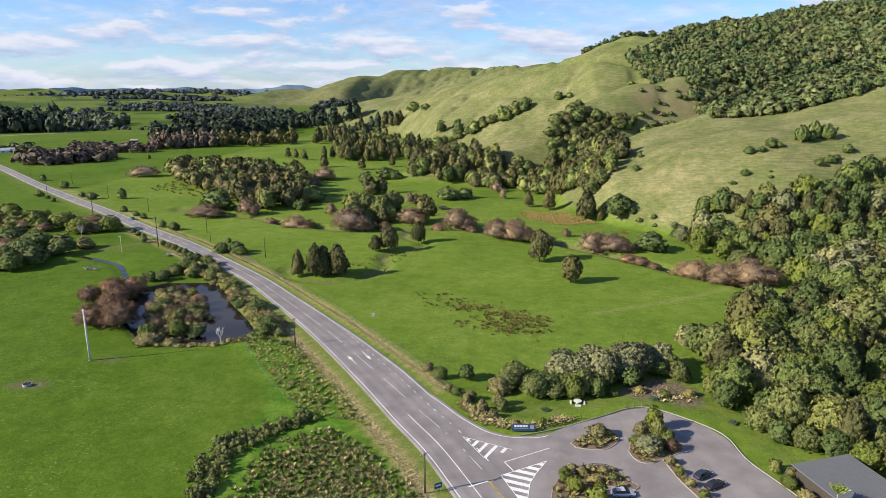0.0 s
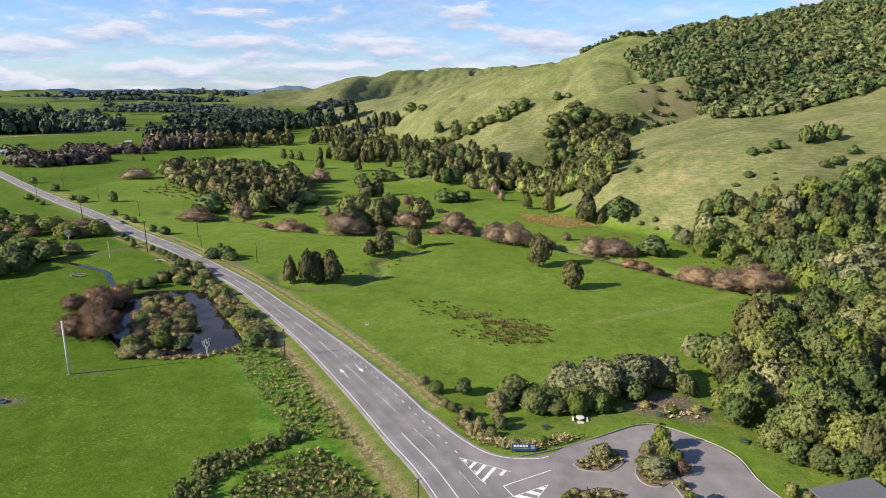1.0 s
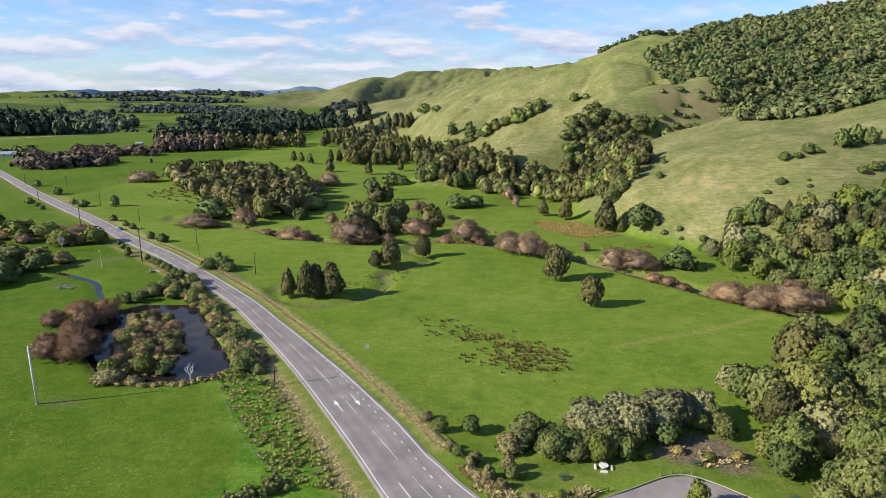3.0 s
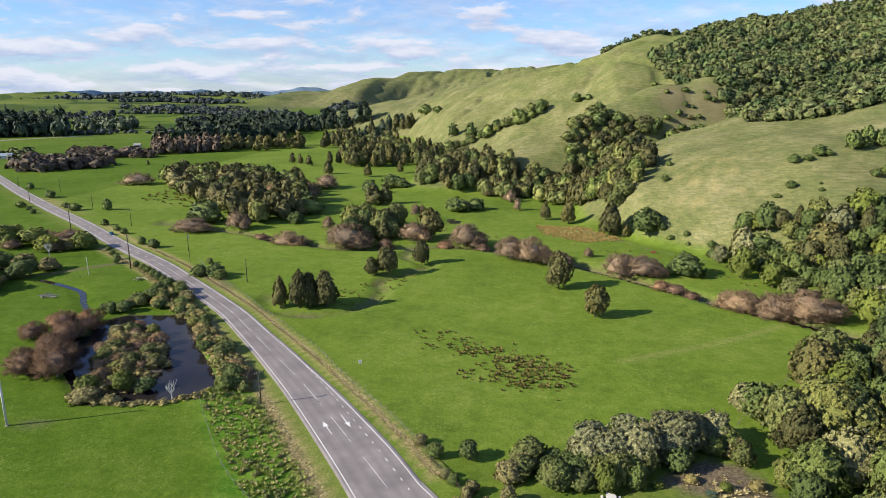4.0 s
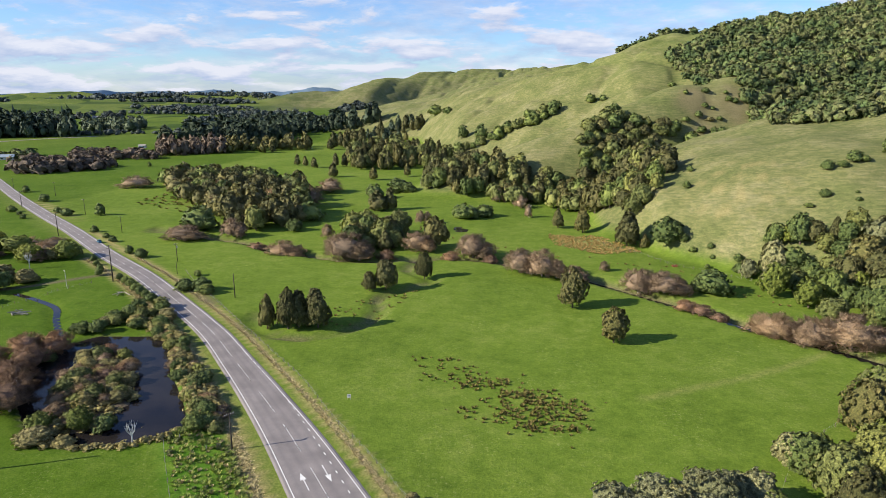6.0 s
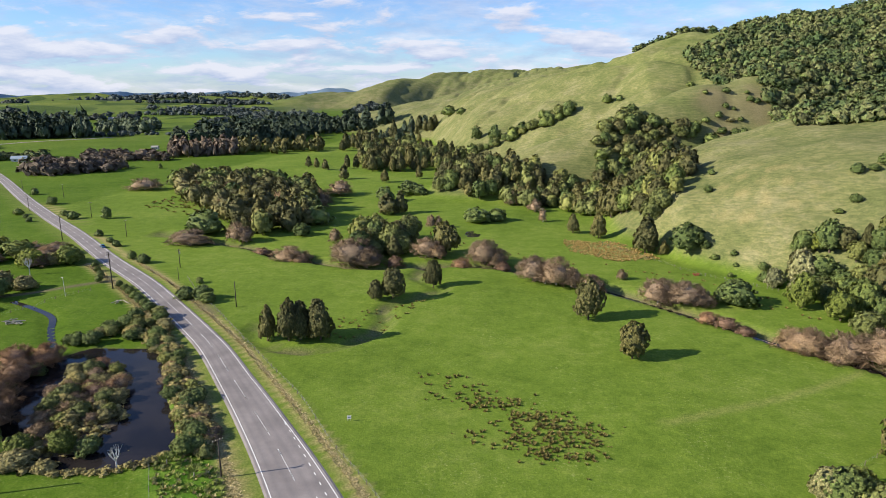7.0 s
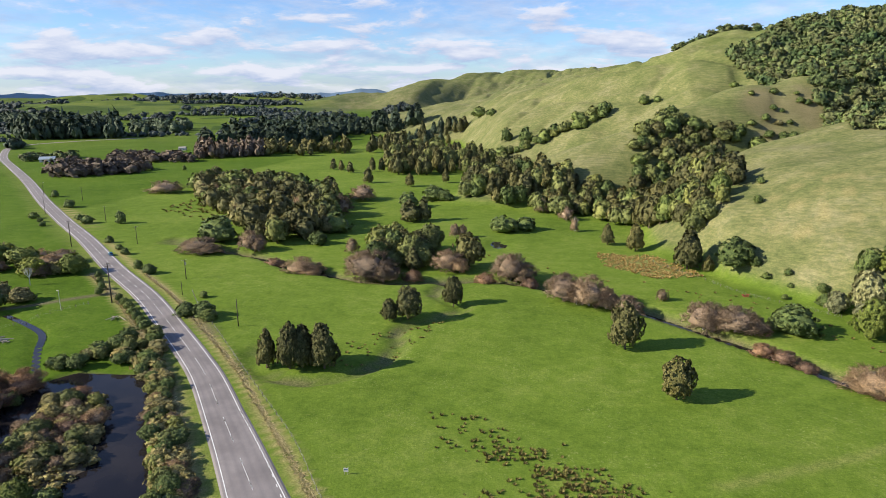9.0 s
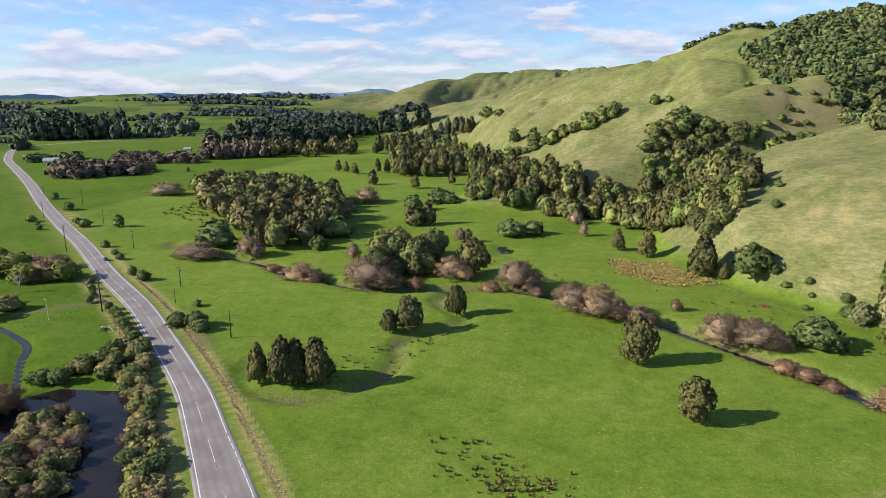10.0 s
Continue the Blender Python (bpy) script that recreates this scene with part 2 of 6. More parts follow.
# ---- the lie of the land ----
def ridge(X, Y, pts, power=1.8):
    """Height of a ridge that runs across the valley's line: crest points (x, y, z, width in front, width behind)."""
    px, py, pz, pn, pf = (list(c) for c in zip(*pts))
    yc, zc = np.interp(X, px, py), np.interp(X, px, pz)
    side = np.clip(0.5 + (yc - Y) / 16, 0, 1)
    w = np.interp(X, px, pn) * side + np.interp(X, px, pf) * (1 - side)
    u = np.hypot(Y - yc, 4) / w
    return zc - (np.maximum(zc, 0) + 2) * np.where(u < 1.2, u ** power, 1.2 ** power + 2.0 * (u - 1.2)) + np.minimum(X - px[0], 0) * 0.5


SPUR_A = [(20, 450, -6, 60, 45), (42, 478, 12, 80, 45), (61, 497, 32, 132, 48), (96, 528, 40, 200, 50), (137, 558, 49, 265, 52), (208, 600, 65, 290, 60), (340, 650, 95, 350, 80), (460, 700, 116, 390, 110)]
SPUR_B = [(-116, 560, -4, 60, 90), (-36, 578, 26, 60, 110), (26, 600, 51, 62, 120), (64, 617, 65, 68, 120), (109, 645, 76, 80, 120), (164, 666, 86, 85, 120), (234, 710, 102, 95, 130), (364, 765, 121, 120, 150)]
RIDGE_C = [(-420, 1350, 5, 150, 200), (-300, 1300, 38, 180, 220), (-190, 1230, 58, 200, 240), (-100, 1120, 80, 370, 250), (-20, 980, 92, 280, 260), (87, 890, 120, 230, 260), (141, 950, 142, 300, 260), (210, 965, 150, 345, 260), (284, 985, 160, 345, 260), (480, 960, 186, 400, 260), (830, 900, 235, 450, 300)]
RIDGE_F = [(-600, 1900, 5, 300, 300), (-300, 1700, 55, 300, 300), (-150, 1600, 92, 300, 300), (-40, 1550, 114, 350, 300), (65, 1550, 128, 350, 300), (200, 1500, 150, 350, 300)]
RIDGE_D = [(-1450, 2850, -5, 500, 500), (-950, 3050, 62, 500, 500), (-714, 3220, 131, 600, 500), (-562, 3600, 148, 700, 500), (-100, 3700, 168, 800, 500), (400, 3500, 170, 900, 600)]


def wave(X, Y, s, k):
    a, b, c, d = k * 1.7, k * 2.9, k * 4.1, k * 5.3
    return (np.sin(X / s + a + 0.9 * np.sin(Y / s * 0.8 + b)) + np.sin(Y / s * 1.13 + c + 0.8 * np.sin(X / s * 0.7 + d))) * 0.5


def hills(X, Y):
    """The hills alone; below zero where the valley floor lies."""
    a, b, c = ridge(X, Y, SPUR_A, 3.6), ridge(X, Y, SPUR_B), ridge(X, Y, RIDGE_C)
    f, e = ridge(X, Y, RIDGE_F), ridge(X, Y, RIDGE_D)
    k = 7.0
    top = np.maximum.reduce([a, b, c, f, e])
    z = top + k * np.log(sum(np.exp((q - top) / k) for q in (a, b, c, f, e))) - 1.5
    lift = np.clip(z / 40, 0, 1)
    fold = np.abs(wave(X + 0.25 * Y, Y, 17, 9))
    z = z + lift * (3.0 * wave(X, Y, 21, 1) + 1.4 * wave(X, Y, 9, 2) - 5.0 * np.clip(0.3 - fold, 0, 1) / 0.3 * np.clip((Y - 560) / 150, 0, 1) + 1.0)
    far = np.clip((Y - 1500) / 900, 0, 1) * lift
    z = z + far * (9 * wave(X + 0.4 * Y, Y * 0.4, 55, 4) - 13 * np.clip(0.35 - np.abs(wave(X - 0.3 * Y, Y * 0.3, 42, 11)), 0, 1) / 0.35 + 8)
    return z


def far_rolls(X, Y):
    d = np.hypot(X, Y)
    m = np.clip((d - 1900) / 1000, 0, 1) * np.clip((-X / np.maximum(Y, 1) - 0.36) / 0.1, 0, 1)
    plain = np.clip((d - 1900) / 1000, 0, 1) * 4
    return plain + m * (12 + 17 * wave(X, Y, 190, 3) + 9 * wave(X, Y, 75, 5)) + np.clip((d - 3300) / 900, 0, 1) * (16 + 12 * wave(X, Y, 190, 7))


def soft_top(z, k):
    return np.where(z / k > 30, z, k * np.log1p(np.exp(np.clip(z / k, -30, 30))))


def base_height(X, Y):
    z = soft_top(hills(X, Y), 1.6)
    r = far_rolls(X, Y)
    return z + np.clip(r, 0, None) * (z < 1e9)


def curve(pts, step=2.0):
    """Points along a smooth line through pts, about step metres apart."""
    out = []
    p = [Vector(q).to_3d() for q in pts]
    p = [p[0] * 2 - p[1]] + p + [p[-1] * 2 - p[-2]]
    for a, b, c, d in zip(p, p[1:], p[2:], p[3:]):
        n = max(1, int((c - b).length / step))
        for i in range(n):
            t = i / n
            out.append(0.5 * ((2 * b) + (c - a) * t + (2 * a - 5 * b + 4 * c - d) * t * t + (3 * b - a - 3 * c + d) * t ** 3))
    out.append(p[-2])
    return out


ROAD_LEFT = curve([(26, 48), (10, 78), (-8.4, 111.5), (-17.2, 126.8), (-25.8, 138.9), (-38.4, 157.5), (-57.7, 184.4), (-72.9, 204), (-86.8, 221), (-102, 239), (-114.4, 251.7), (-136.4, 272.4), (-166.2, 299.6), (-207.4, 332.3), (-260, 377), (-314, 420), (-384, 478), (-482, 563), (-581, 645), (-668, 717), (-741, 788), (-786, 838), (-812, 885), (-800, 960), (-740, 1060)])
STREAM = curve([(-215, 390), (-185, 378), (-150, 368), (-131.7, 355.9), (-109, 347.5), (-81.4, 339.4), (-58, 346), (-33.3, 351.7), (-11.2, 344.9), (15.4, 330.4), (41.1, 307.4), (57, 293.3), (70.8, 278.5), (89.5, 264.3), (104, 251), (130, 238)], 3)
POND = [(-119, 240), (-110, 231), (-103, 218), (-89, 201), (-81, 190), (-83, 187), (-89, 181), (-100, 178), (-112, 180), (-136, 201), (-145, 225), (-138, 237)]
ISLAND = [(-126, 206), (-130, 223), (-120, 227), (-114, 220), (-108, 209), (-100, 198), (-102, 193), (-98, 185), (-108, 181), (-117, 192)]
LITTLE_LAKE = [(-51, 417), (-47, 428), (-35, 412), (-46, 404)]
CREEK = curve([(-200, 274), (-185, 268), (-172, 261), (-163, 250), (-154, 240), (-146, 232)], 3)
OXBOW = curve([(-97, 266), (-93, 254), (-84, 248), (-73.6, 246), (-64, 252), (-57, 263), (-55, 275), (-59, 288), (-50, 301), (-42, 313), (-50, 321), (-57, 329), (-54, 345)], 3)
DRIVE = curve([(-230, 262), (-203, 281), (-191, 292), (-180, 303)], 3)
TRACK = curve([(28, 219), (40, 226), (63, 240), (85, 257)], 3)


def line_distance(X, Y, pts, stride=2):
    best = np.full(X.shape, 1e9)
    q = pts[::stride] + [pts[-1]]
    for a, b in zip(q, q[1:]):
        dx, dy = b.x - a.x, b.y - a.y
        t = np.clip(((X - a.x) * dx + (Y - a.y) * dy) / (dx * dx + dy * dy + 1e-9), 0, 1)
        best = np.minimum(best, np.hypot(X - a.x - t * dx, Y - a.y - t * dy))
    return best


def inside(X, Y, poly):
    hit = np.zeros(X.shape, bool)
    for (ax, ay), (bx, by) in zip(poly, poly[1:] + poly[:1]):
        cross = ((ay > Y) != (by > Y)) & (X < (bx - ax) * (Y - ay) / (by - ay + 1e-12) + ax)
        hit ^= cross
    return hit


def poly_depth(X, Y, poly):
    """Signed distance to a closed outline, positive inside."""
    d = line_distance(X, Y, [Vector((*p, 0)) for p in poly + poly[:1]], 1)
    return np.where(inside(X, Y, poly), d, -d)


CARPARK = [(-8, 106), (-10, 116), (-16, 140), (-21, 150), (-19.1, 153.4), (-15.8, 149.5), (-11, 143.5), (-6.9, 139.2), (-3.3, 136.4), (0.9, 134.9), (6.2, 135.3), (10.7, 137.6), (13.3, 140.2), (21, 144.8), (29, 150.3), (33.6, 151.7), (39, 149.3), (46, 143.7), (49, 139), (50.5, 130), (55.5, 118.9), (62, 100), (52, 84), (20, 84)]


def smooth01(v):
    v = np.clip(v, 0, 1)
    return v * v * (3 - 2 * v)


def height(X, Y):
    z = base_height(X, Y)
    road = line_distance(X, Y, ROAD_LEFT, 3)
    calm = np.clip((road - 16) / 14, 0, 1) * np.clip(-poly_depth(X, Y, CARPARK) / 10, 0, 1)
    z = z + calm * np.clip(1 - z / 15, 0, 1) * (0.35 * wave(X, Y, 17, 3) + 0.5 * wave(X, Y, 48, 6) + 0.12 * wave(X, Y, 5, 8))
    s = line_distance(X, Y, STREAM, 2)
    z = z - 2.3 * np.clip(1 - (s - 2.0) / 2.4, 0, 1)
    pond = poly_depth(X, Y, POND)
    isle = np.clip((poly_depth(X, Y, ISLAND) + 3) / 4, 0, 1)
    z = z - 1.7 * np.clip((pond + 2.5) / 4.0, 0, 1) * (1 - isle)
    z = z - 1.0 * np.clip((poly_depth(X, Y, LITTLE_LAKE) + 2) / 4.0, 0, 1)
    z = z - 1.0 * np.clip(1 - (line_distance(X, Y, CREEK, 2) - 1.0) / 2.0, 0, 1)
    z = z - 1.5 * smooth01(1 - line_distance(X, Y, OXBOW, 2) / 4.5)
    return z


def ground_z(x, y):
    return float(height(np.array([float(x)]), np.array([float(y)]))[0])


def graded(parts):
    out = []
    for a, b, s in parts:
        out += list(np.arange(a, b, s))
    return np.array(out + [parts[-1][1]])


gx = graded([(-4900, -1600, 60), (-1600, -600, 20), (-600, -240, 8), (-240, 130, 2.5), (130, 420, 6), (420, 1000, 20), (1000, 4900, 100)])
gy = graded([(-1500, -100, 70), (-100, 90, 10), (90, 380, 2.5), (380, 1100, 6), (1100, 2000, 14), (2000, 4900, 40)])
GX, GY = np.meshgrid(gx, gy)
GZ = height(GX, GY)
nx, ny = len(gx), len(gy)
verts = np.stack([GX.ravel(), GY.ravel(), GZ.ravel()], 1)
idx = np.arange(nx * ny).reshape(ny, nx)
faces = np.stack([idx[:-1, :-1], idx[:-1, 1:], idx[1:, 1:], idx[1:, :-1]], -1).reshape(-1, 4)
gmesh = bpy.data.meshes.new("ground")
gmesh.from_pydata(verts.tolist(), [], faces.tolist())
gmesh.polygons.foreach_set("use_smooth", np.ones(len(faces), bool))
ground = tagged(new("ground", gmesh), "green grazed valley pasture rising into dry hill slopes", "ground", kind="structure")
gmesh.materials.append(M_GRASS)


def layer(name, values):
    a = gmesh.attributes.new(name, "FLOAT", "POINT")
    a.data.foreach_set("value", np.ascontiguousarray(values.ravel(), dtype=np.float32))


FX, FY = GX, GY
d_road = line_distance(FX, FY, ROAD_LEFT, 3)
side = smooth01((GX / np.maximum(GY, 1) + 0.47) / 0.14)
layer("dry", smooth01((GZ - 1.2) / 4) * (1 - 0.2 * smooth01((GZ - 60) / 80)) * (0.15 + 0.85 * side))
KNOB = [(98, 612), (112, 640), (150, 650), (170, 636), (152, 592), (118, 595)]
layer("heath", 0.7 * smooth01((poly_depth(GX, GY, KNOB) + 4) / 12) * smooth01(0.7 + 0.6 * wave(GX, GY, 6, 4)))
# where the far patchwork and its painted haze tint fade in with distance
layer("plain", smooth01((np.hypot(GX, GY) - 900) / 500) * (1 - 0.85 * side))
layer("rich", smooth01((-GX - 14 - (GY - 112) * -0.0 - np.interp(GY, [p.y for p in ROAD_LEFT[:260]], [-p.x for p in ROAD_LEFT[:260]]) + 14) / 6))
PALE_SLOPE = [(76, 372), (72, 405), (92, 432), (122, 420), (112, 375)]
ROUGH = [(-48, 96), (-47, 121), (-39, 130), (-30, 124), (-21, 113), (-14, 96)]
SCRUB = [(-57, 100), (-63, 124), (-58, 136), (-60, 150), (-84, 184), (-110, 236), (-122, 246), (-96, 222), (-72, 190), (-48, 155), (-32, 130), (-14, 106), (-10, 90), (-50, 90)]
layer("scrub", smooth01((poly_depth(GX, GY, SCRUB) + 2) / 4))
LAWN = [(-12, 140), (0, 142), (10, 146), (22, 151), (33, 155), (44, 152), (53, 143), (56, 132), (62, 128), (60, 150), (50, 163), (34, 164), (16, 156), (0, 154)]
layer("lawn", smooth01((poly_depth(GX, GY, LAWN) + 1) / 2))


def road_frame():
    """Left edge points with the way to the right and the sealed width."""
    rows = []
    for i, p in enumerate(ROAD_LEFT):
        a, b = ROAD_LEFT[max(i - 1, 0)], ROAD_LEFT[min(i + 1, len(ROAD_LEFT) - 1)]
        t = (b - a).normalized()
        rows.append((p, Vector((t.y, -t.x, 0)), float(np.interp(p.y, (110, 158, 176, 197, 222, 248), (13.0, 12.5, 11.3, 9.6, 8.0, 7.1)))))
    return rows


ROAD = road_frame()
RIGHT_VERGE = [p + n * (w + 4.6) for p, n, w in ROAD if 146 < p.y < 460]
LEFT_VERGE = [p - n * 6.2 for p, n, w in ROAD if 90 < p.y < 330]
straw = np.clip(1.6 - line_distance(GX, GY, RIGHT_VERGE, 2) / 1.3, 0, 1) + 0.95 * np.clip(1.6 - line_distance(GX, GY, LEFT_VERGE, 2) / 1.6, 0, 1) + 0.22 * np.clip(1.5 - np.abs(d_road - 3.0) / 2.5, 0, 1)
REEDS = [(4, 407), (32, 405), (49, 376), (29, 367), (7, 384)]
layer("straw", np.clip(straw + 0.25 * np.clip(1.3 - line_distance(GX, GY, TRACK, 2) / 1.5, 0, 1) + 0.45 * smooth01(poly_depth(GX, GY, REEDS) / 5) + 0.5 * smooth01((poly_depth(GX, GY, PALE_SLOPE) + 6) / 14) * smooth01(2.2 * wave(GX + GY, GY - GX, 3.1, 5) - 0.4) + 0.5 * smooth01((poly_depth(GX, GY, ROUGH) + 1) / 4) * smooth01(0.6 + 0.7 * wave(GX, GY, 3, 5)), 0, 1))
d_stream = line_distance(GX, GY, STREAM, 2)
bare = np.clip(1.2 - d_stream / 4.0, 0, 1) + 0.6 * smooth01(1.2 - np.abs(line_distance(GX, GY, OXBOW, 1) - 1.5) / 1.6) * smooth01(0.6 + 0.7 * wave(GX, GY, 4, 2)) + 0.8 * np.clip(1.6 - line_distance(GX, GY, DRIVE, 2) / 1.6, 0, 1) + smooth01((poly_depth(GX, GY, POND) + 1.5) / 2)
bare += 0.9 * smooth01(1.4 - np.hypot((GX + 124) / 5.5, (GY - 145.5) / 2.6)) + 0.5 * smooth01(1.3 - np.hypot((GX + 113) / 5, (GY - 164) / 2)) + smooth01((poly_depth(GX, GY, [(27, 160), (33, 157), (39, 157), (43, 154), (48, 155), (49, 162), (46, 168), (40, 170), (34, 167)]) + 1) / 2)
bare += 0.7 * smooth01((poly_depth(GX, GY, [(-135, 288), (-126, 284), (-117, 275), (-113, 268), (-124, 274)]) + 1) / 2)
layer("bare", np.clip(bare, 0, 1))


def strip(name, rows, material, parent=None, label=""):
    """A ribbon of quads; rows of points across."""
    n = len(rows[0])
    vs = [tuple(p) for r in rows for p in r]
    fs = [(i * n + j, i * n + j + 1, (i + 1) * n + j + 1, (i + 1) * n + j) for i in range(len(rows) - 1) for j in range(n - 1)]
    me = bpy.data.meshes.new(name)
    me.from_pydata(vs, [], fs)
    me.materials.append(material)
    ob = new(name, me)
    ob.parent = parent
    if label:
        tagged(ob, label)
    return ob


ROAD_Z = 0.16
rows = []
for p, n, w in ROAD:
    lanes = [k * w / 14 for k in range(15)]
    q = [p + n * o for o in [-1.8, -0.6] + lanes + [w + 0.6, w + 1.8]]
    rows.append([(v.x, v.y, z) for v, z in zip(q, [-0.25] + [ROAD_Z] * 17 + [-0.25])])
road = tagged(strip("road", rows, M_ROAD), "grey sealed two-lane highway with white lines", "road", kind="structure")


wear = road.data.attributes.new("wheel", "FLOAT", "POINT")
across = [0, 0, 0] + [0.0, 0.3, 0.12, 0.06, 0.3, 0.12] + [0, 0.1, 0.3, 0.08, 0.12, 0.3, 0.05] + [0, 0, 0]
wear.data.foreach_set("value", np.tile(np.array(across[:19], dtype=np.float32), len(ROAD)))


def paint(name, offset, y0, y1, width=0.12, dash=0, gap=0, phase=0.0, material=None):
    """A painted line along the road at an offset from its left edge line; offset may be a number or a table of (y, offset)."""
    run, pts, made = 0.0, [], 0
    vs, fs = [], []
    last = None
    for p, n, w in ROAD_FINE:
        if not y0 < p.y < y1:
            continue
        o = offset if isinstance(offset, (int, float)) else float(np.interp(p.y, *offset))
        if last is not None:
            run += (p - last).length
        last = p
        on = dash == 0 or (run - phase) % (dash + gap) < dash
        if on:
            a, b = p + n * (o - width / 2), p + n * (o + width / 2)
            pts.append((a, b))
        elif pts:
            emit(vs, fs, pts)
            pts = []
    emit(vs, fs, pts)
    me = bpy.data.meshes.new(name)
    me.from_pydata(vs, [], fs)
    me.materials.append(material or M_PAINT)
    ob = new(name, me)
    ob.parent = road
    return ob


def emit(vs, fs, pts):
    if len(pts) < 2:
        return
    k = len(vs)
    for a, b in pts:
        vs += [(a.x, a.y, ROAD_Z + 0.02), (b.x, b.y, ROAD_Z + 0.02)]
    fs += [(k + 2 * i, k + 2 * i + 1, k + 2 * i + 3, k + 2 * i + 2) for i in range(len(pts) - 1)]


ROAD_FINE = []
for (p, n, w), (p2, n2, w2) in zip(ROAD, ROAD[1:]):
    k = max(1, int((p2 - p).length / 0.5))
    ROAD_FINE += [(p.lerp(p2, i / k), n.lerp(n2, i / k).normalized(), w + (w2 - w) * i / k) for i in range(k)]
CENTRE = ((115, 137, 160, 192, 208, 230), (8.0, 7.2, 6.0, 5.0, 4.2, 3.55))
paint("edge_line", 0.0, 60, 1000, 0.2)
paint("edge_line", ((110, 130, 158, 176, 197, 222, 248), (13, 12.9, 12.5, 11.3, 9.6, 8.0, 7.1)), 145, 1000, 0.2)
paint("centre_dashes", CENTRE, 117, 1000, 0.2, 3.4, 6.6, 4.7)
paint("centre_line", CENTRE, 117, 300, 0.11, 13.1, 6.9, 14.5)
paint("turn_line", 3.75, 60, 140, 0.2)
paint("lane_dashes", ((118, 137, 160, 200, 222), (10.6, 10.4, 10.1, 9.3, 8.0)), 119, 222, 0.22, 1.6, 2.2)


# ---- plants ----
def ring_mesh(name, rows, material):
    """A tapered limb set: rows of (from, to, radius, radius)."""
    vs, fs = [], []
    for a, b, ra, rb in rows:
        a, b = Vector(a), Vector(b)
        d = (b - a).normalized()
        u = d.orthogonal().normalized()
        v = d.cross(u)
        k = len(vs)
        for c, r in ((a, ra), (b, rb)):
            for i in range(5):
                t = i * math.tau / 5
                vs.append(tuple(c + u * r * math.cos(t) + v * r * math.sin(t)))
        fs += [(k + i, k + (i + 1) % 5, k + 5 + (i + 1) % 5, k + 5 + i) for i in range(5)]
    me = bpy.data.meshes.new(name)
    me.from_pydata(vs, [], fs)
    me.materials.append(material)
    return me


def envelope(shape, u):
    """Radius (of 0.5) of a crown at the height u."""
    if shape == "cone":
        return 0.56 * min(1, (u + 0.1) / 0.36) ** 0.6 * max(0.02, 1 - u) ** 0.52
    if shape == "egg":
        return 0.5 * min(1, (u + 0.06) / 0.3) ** 0.5 * (1 - max(0, (u - 0.3) / 0.71) ** 2) ** 0.5
    if shape == "pine":
        return 0.5 * (min(1, u / 0.1) ** 0.6) * max(0.02, 1 - u) ** 0.85
    if shape == "dome":
        return 0.5 * math.sqrt(max(0.0, 1 - (max(u - 0.25, 0) / 0.75) ** 2)) * (0.85 + 0.15 * min(1, u / 0.25))
    return 0.5 * math.sqrt(max(0.0, 1 - ((u - 0.4) / 0.61) ** 2)) if u > 0.4 else 0.5 * (1 - 0.3 * ((0.4 - u) / 0.4) ** 2)


def ico(level):
    bm = bmesh.new()
    bmesh.ops.create_icosphere(bm, subdivisions=level, radius=1.0)
    co, fs = np.array([v.co for v in bm.verts]), [[v.index for v in f.verts] for f in bm.faces]
    bm.free()
    return co, fs


ICO = {1: ico(1), 2: ico(2)}


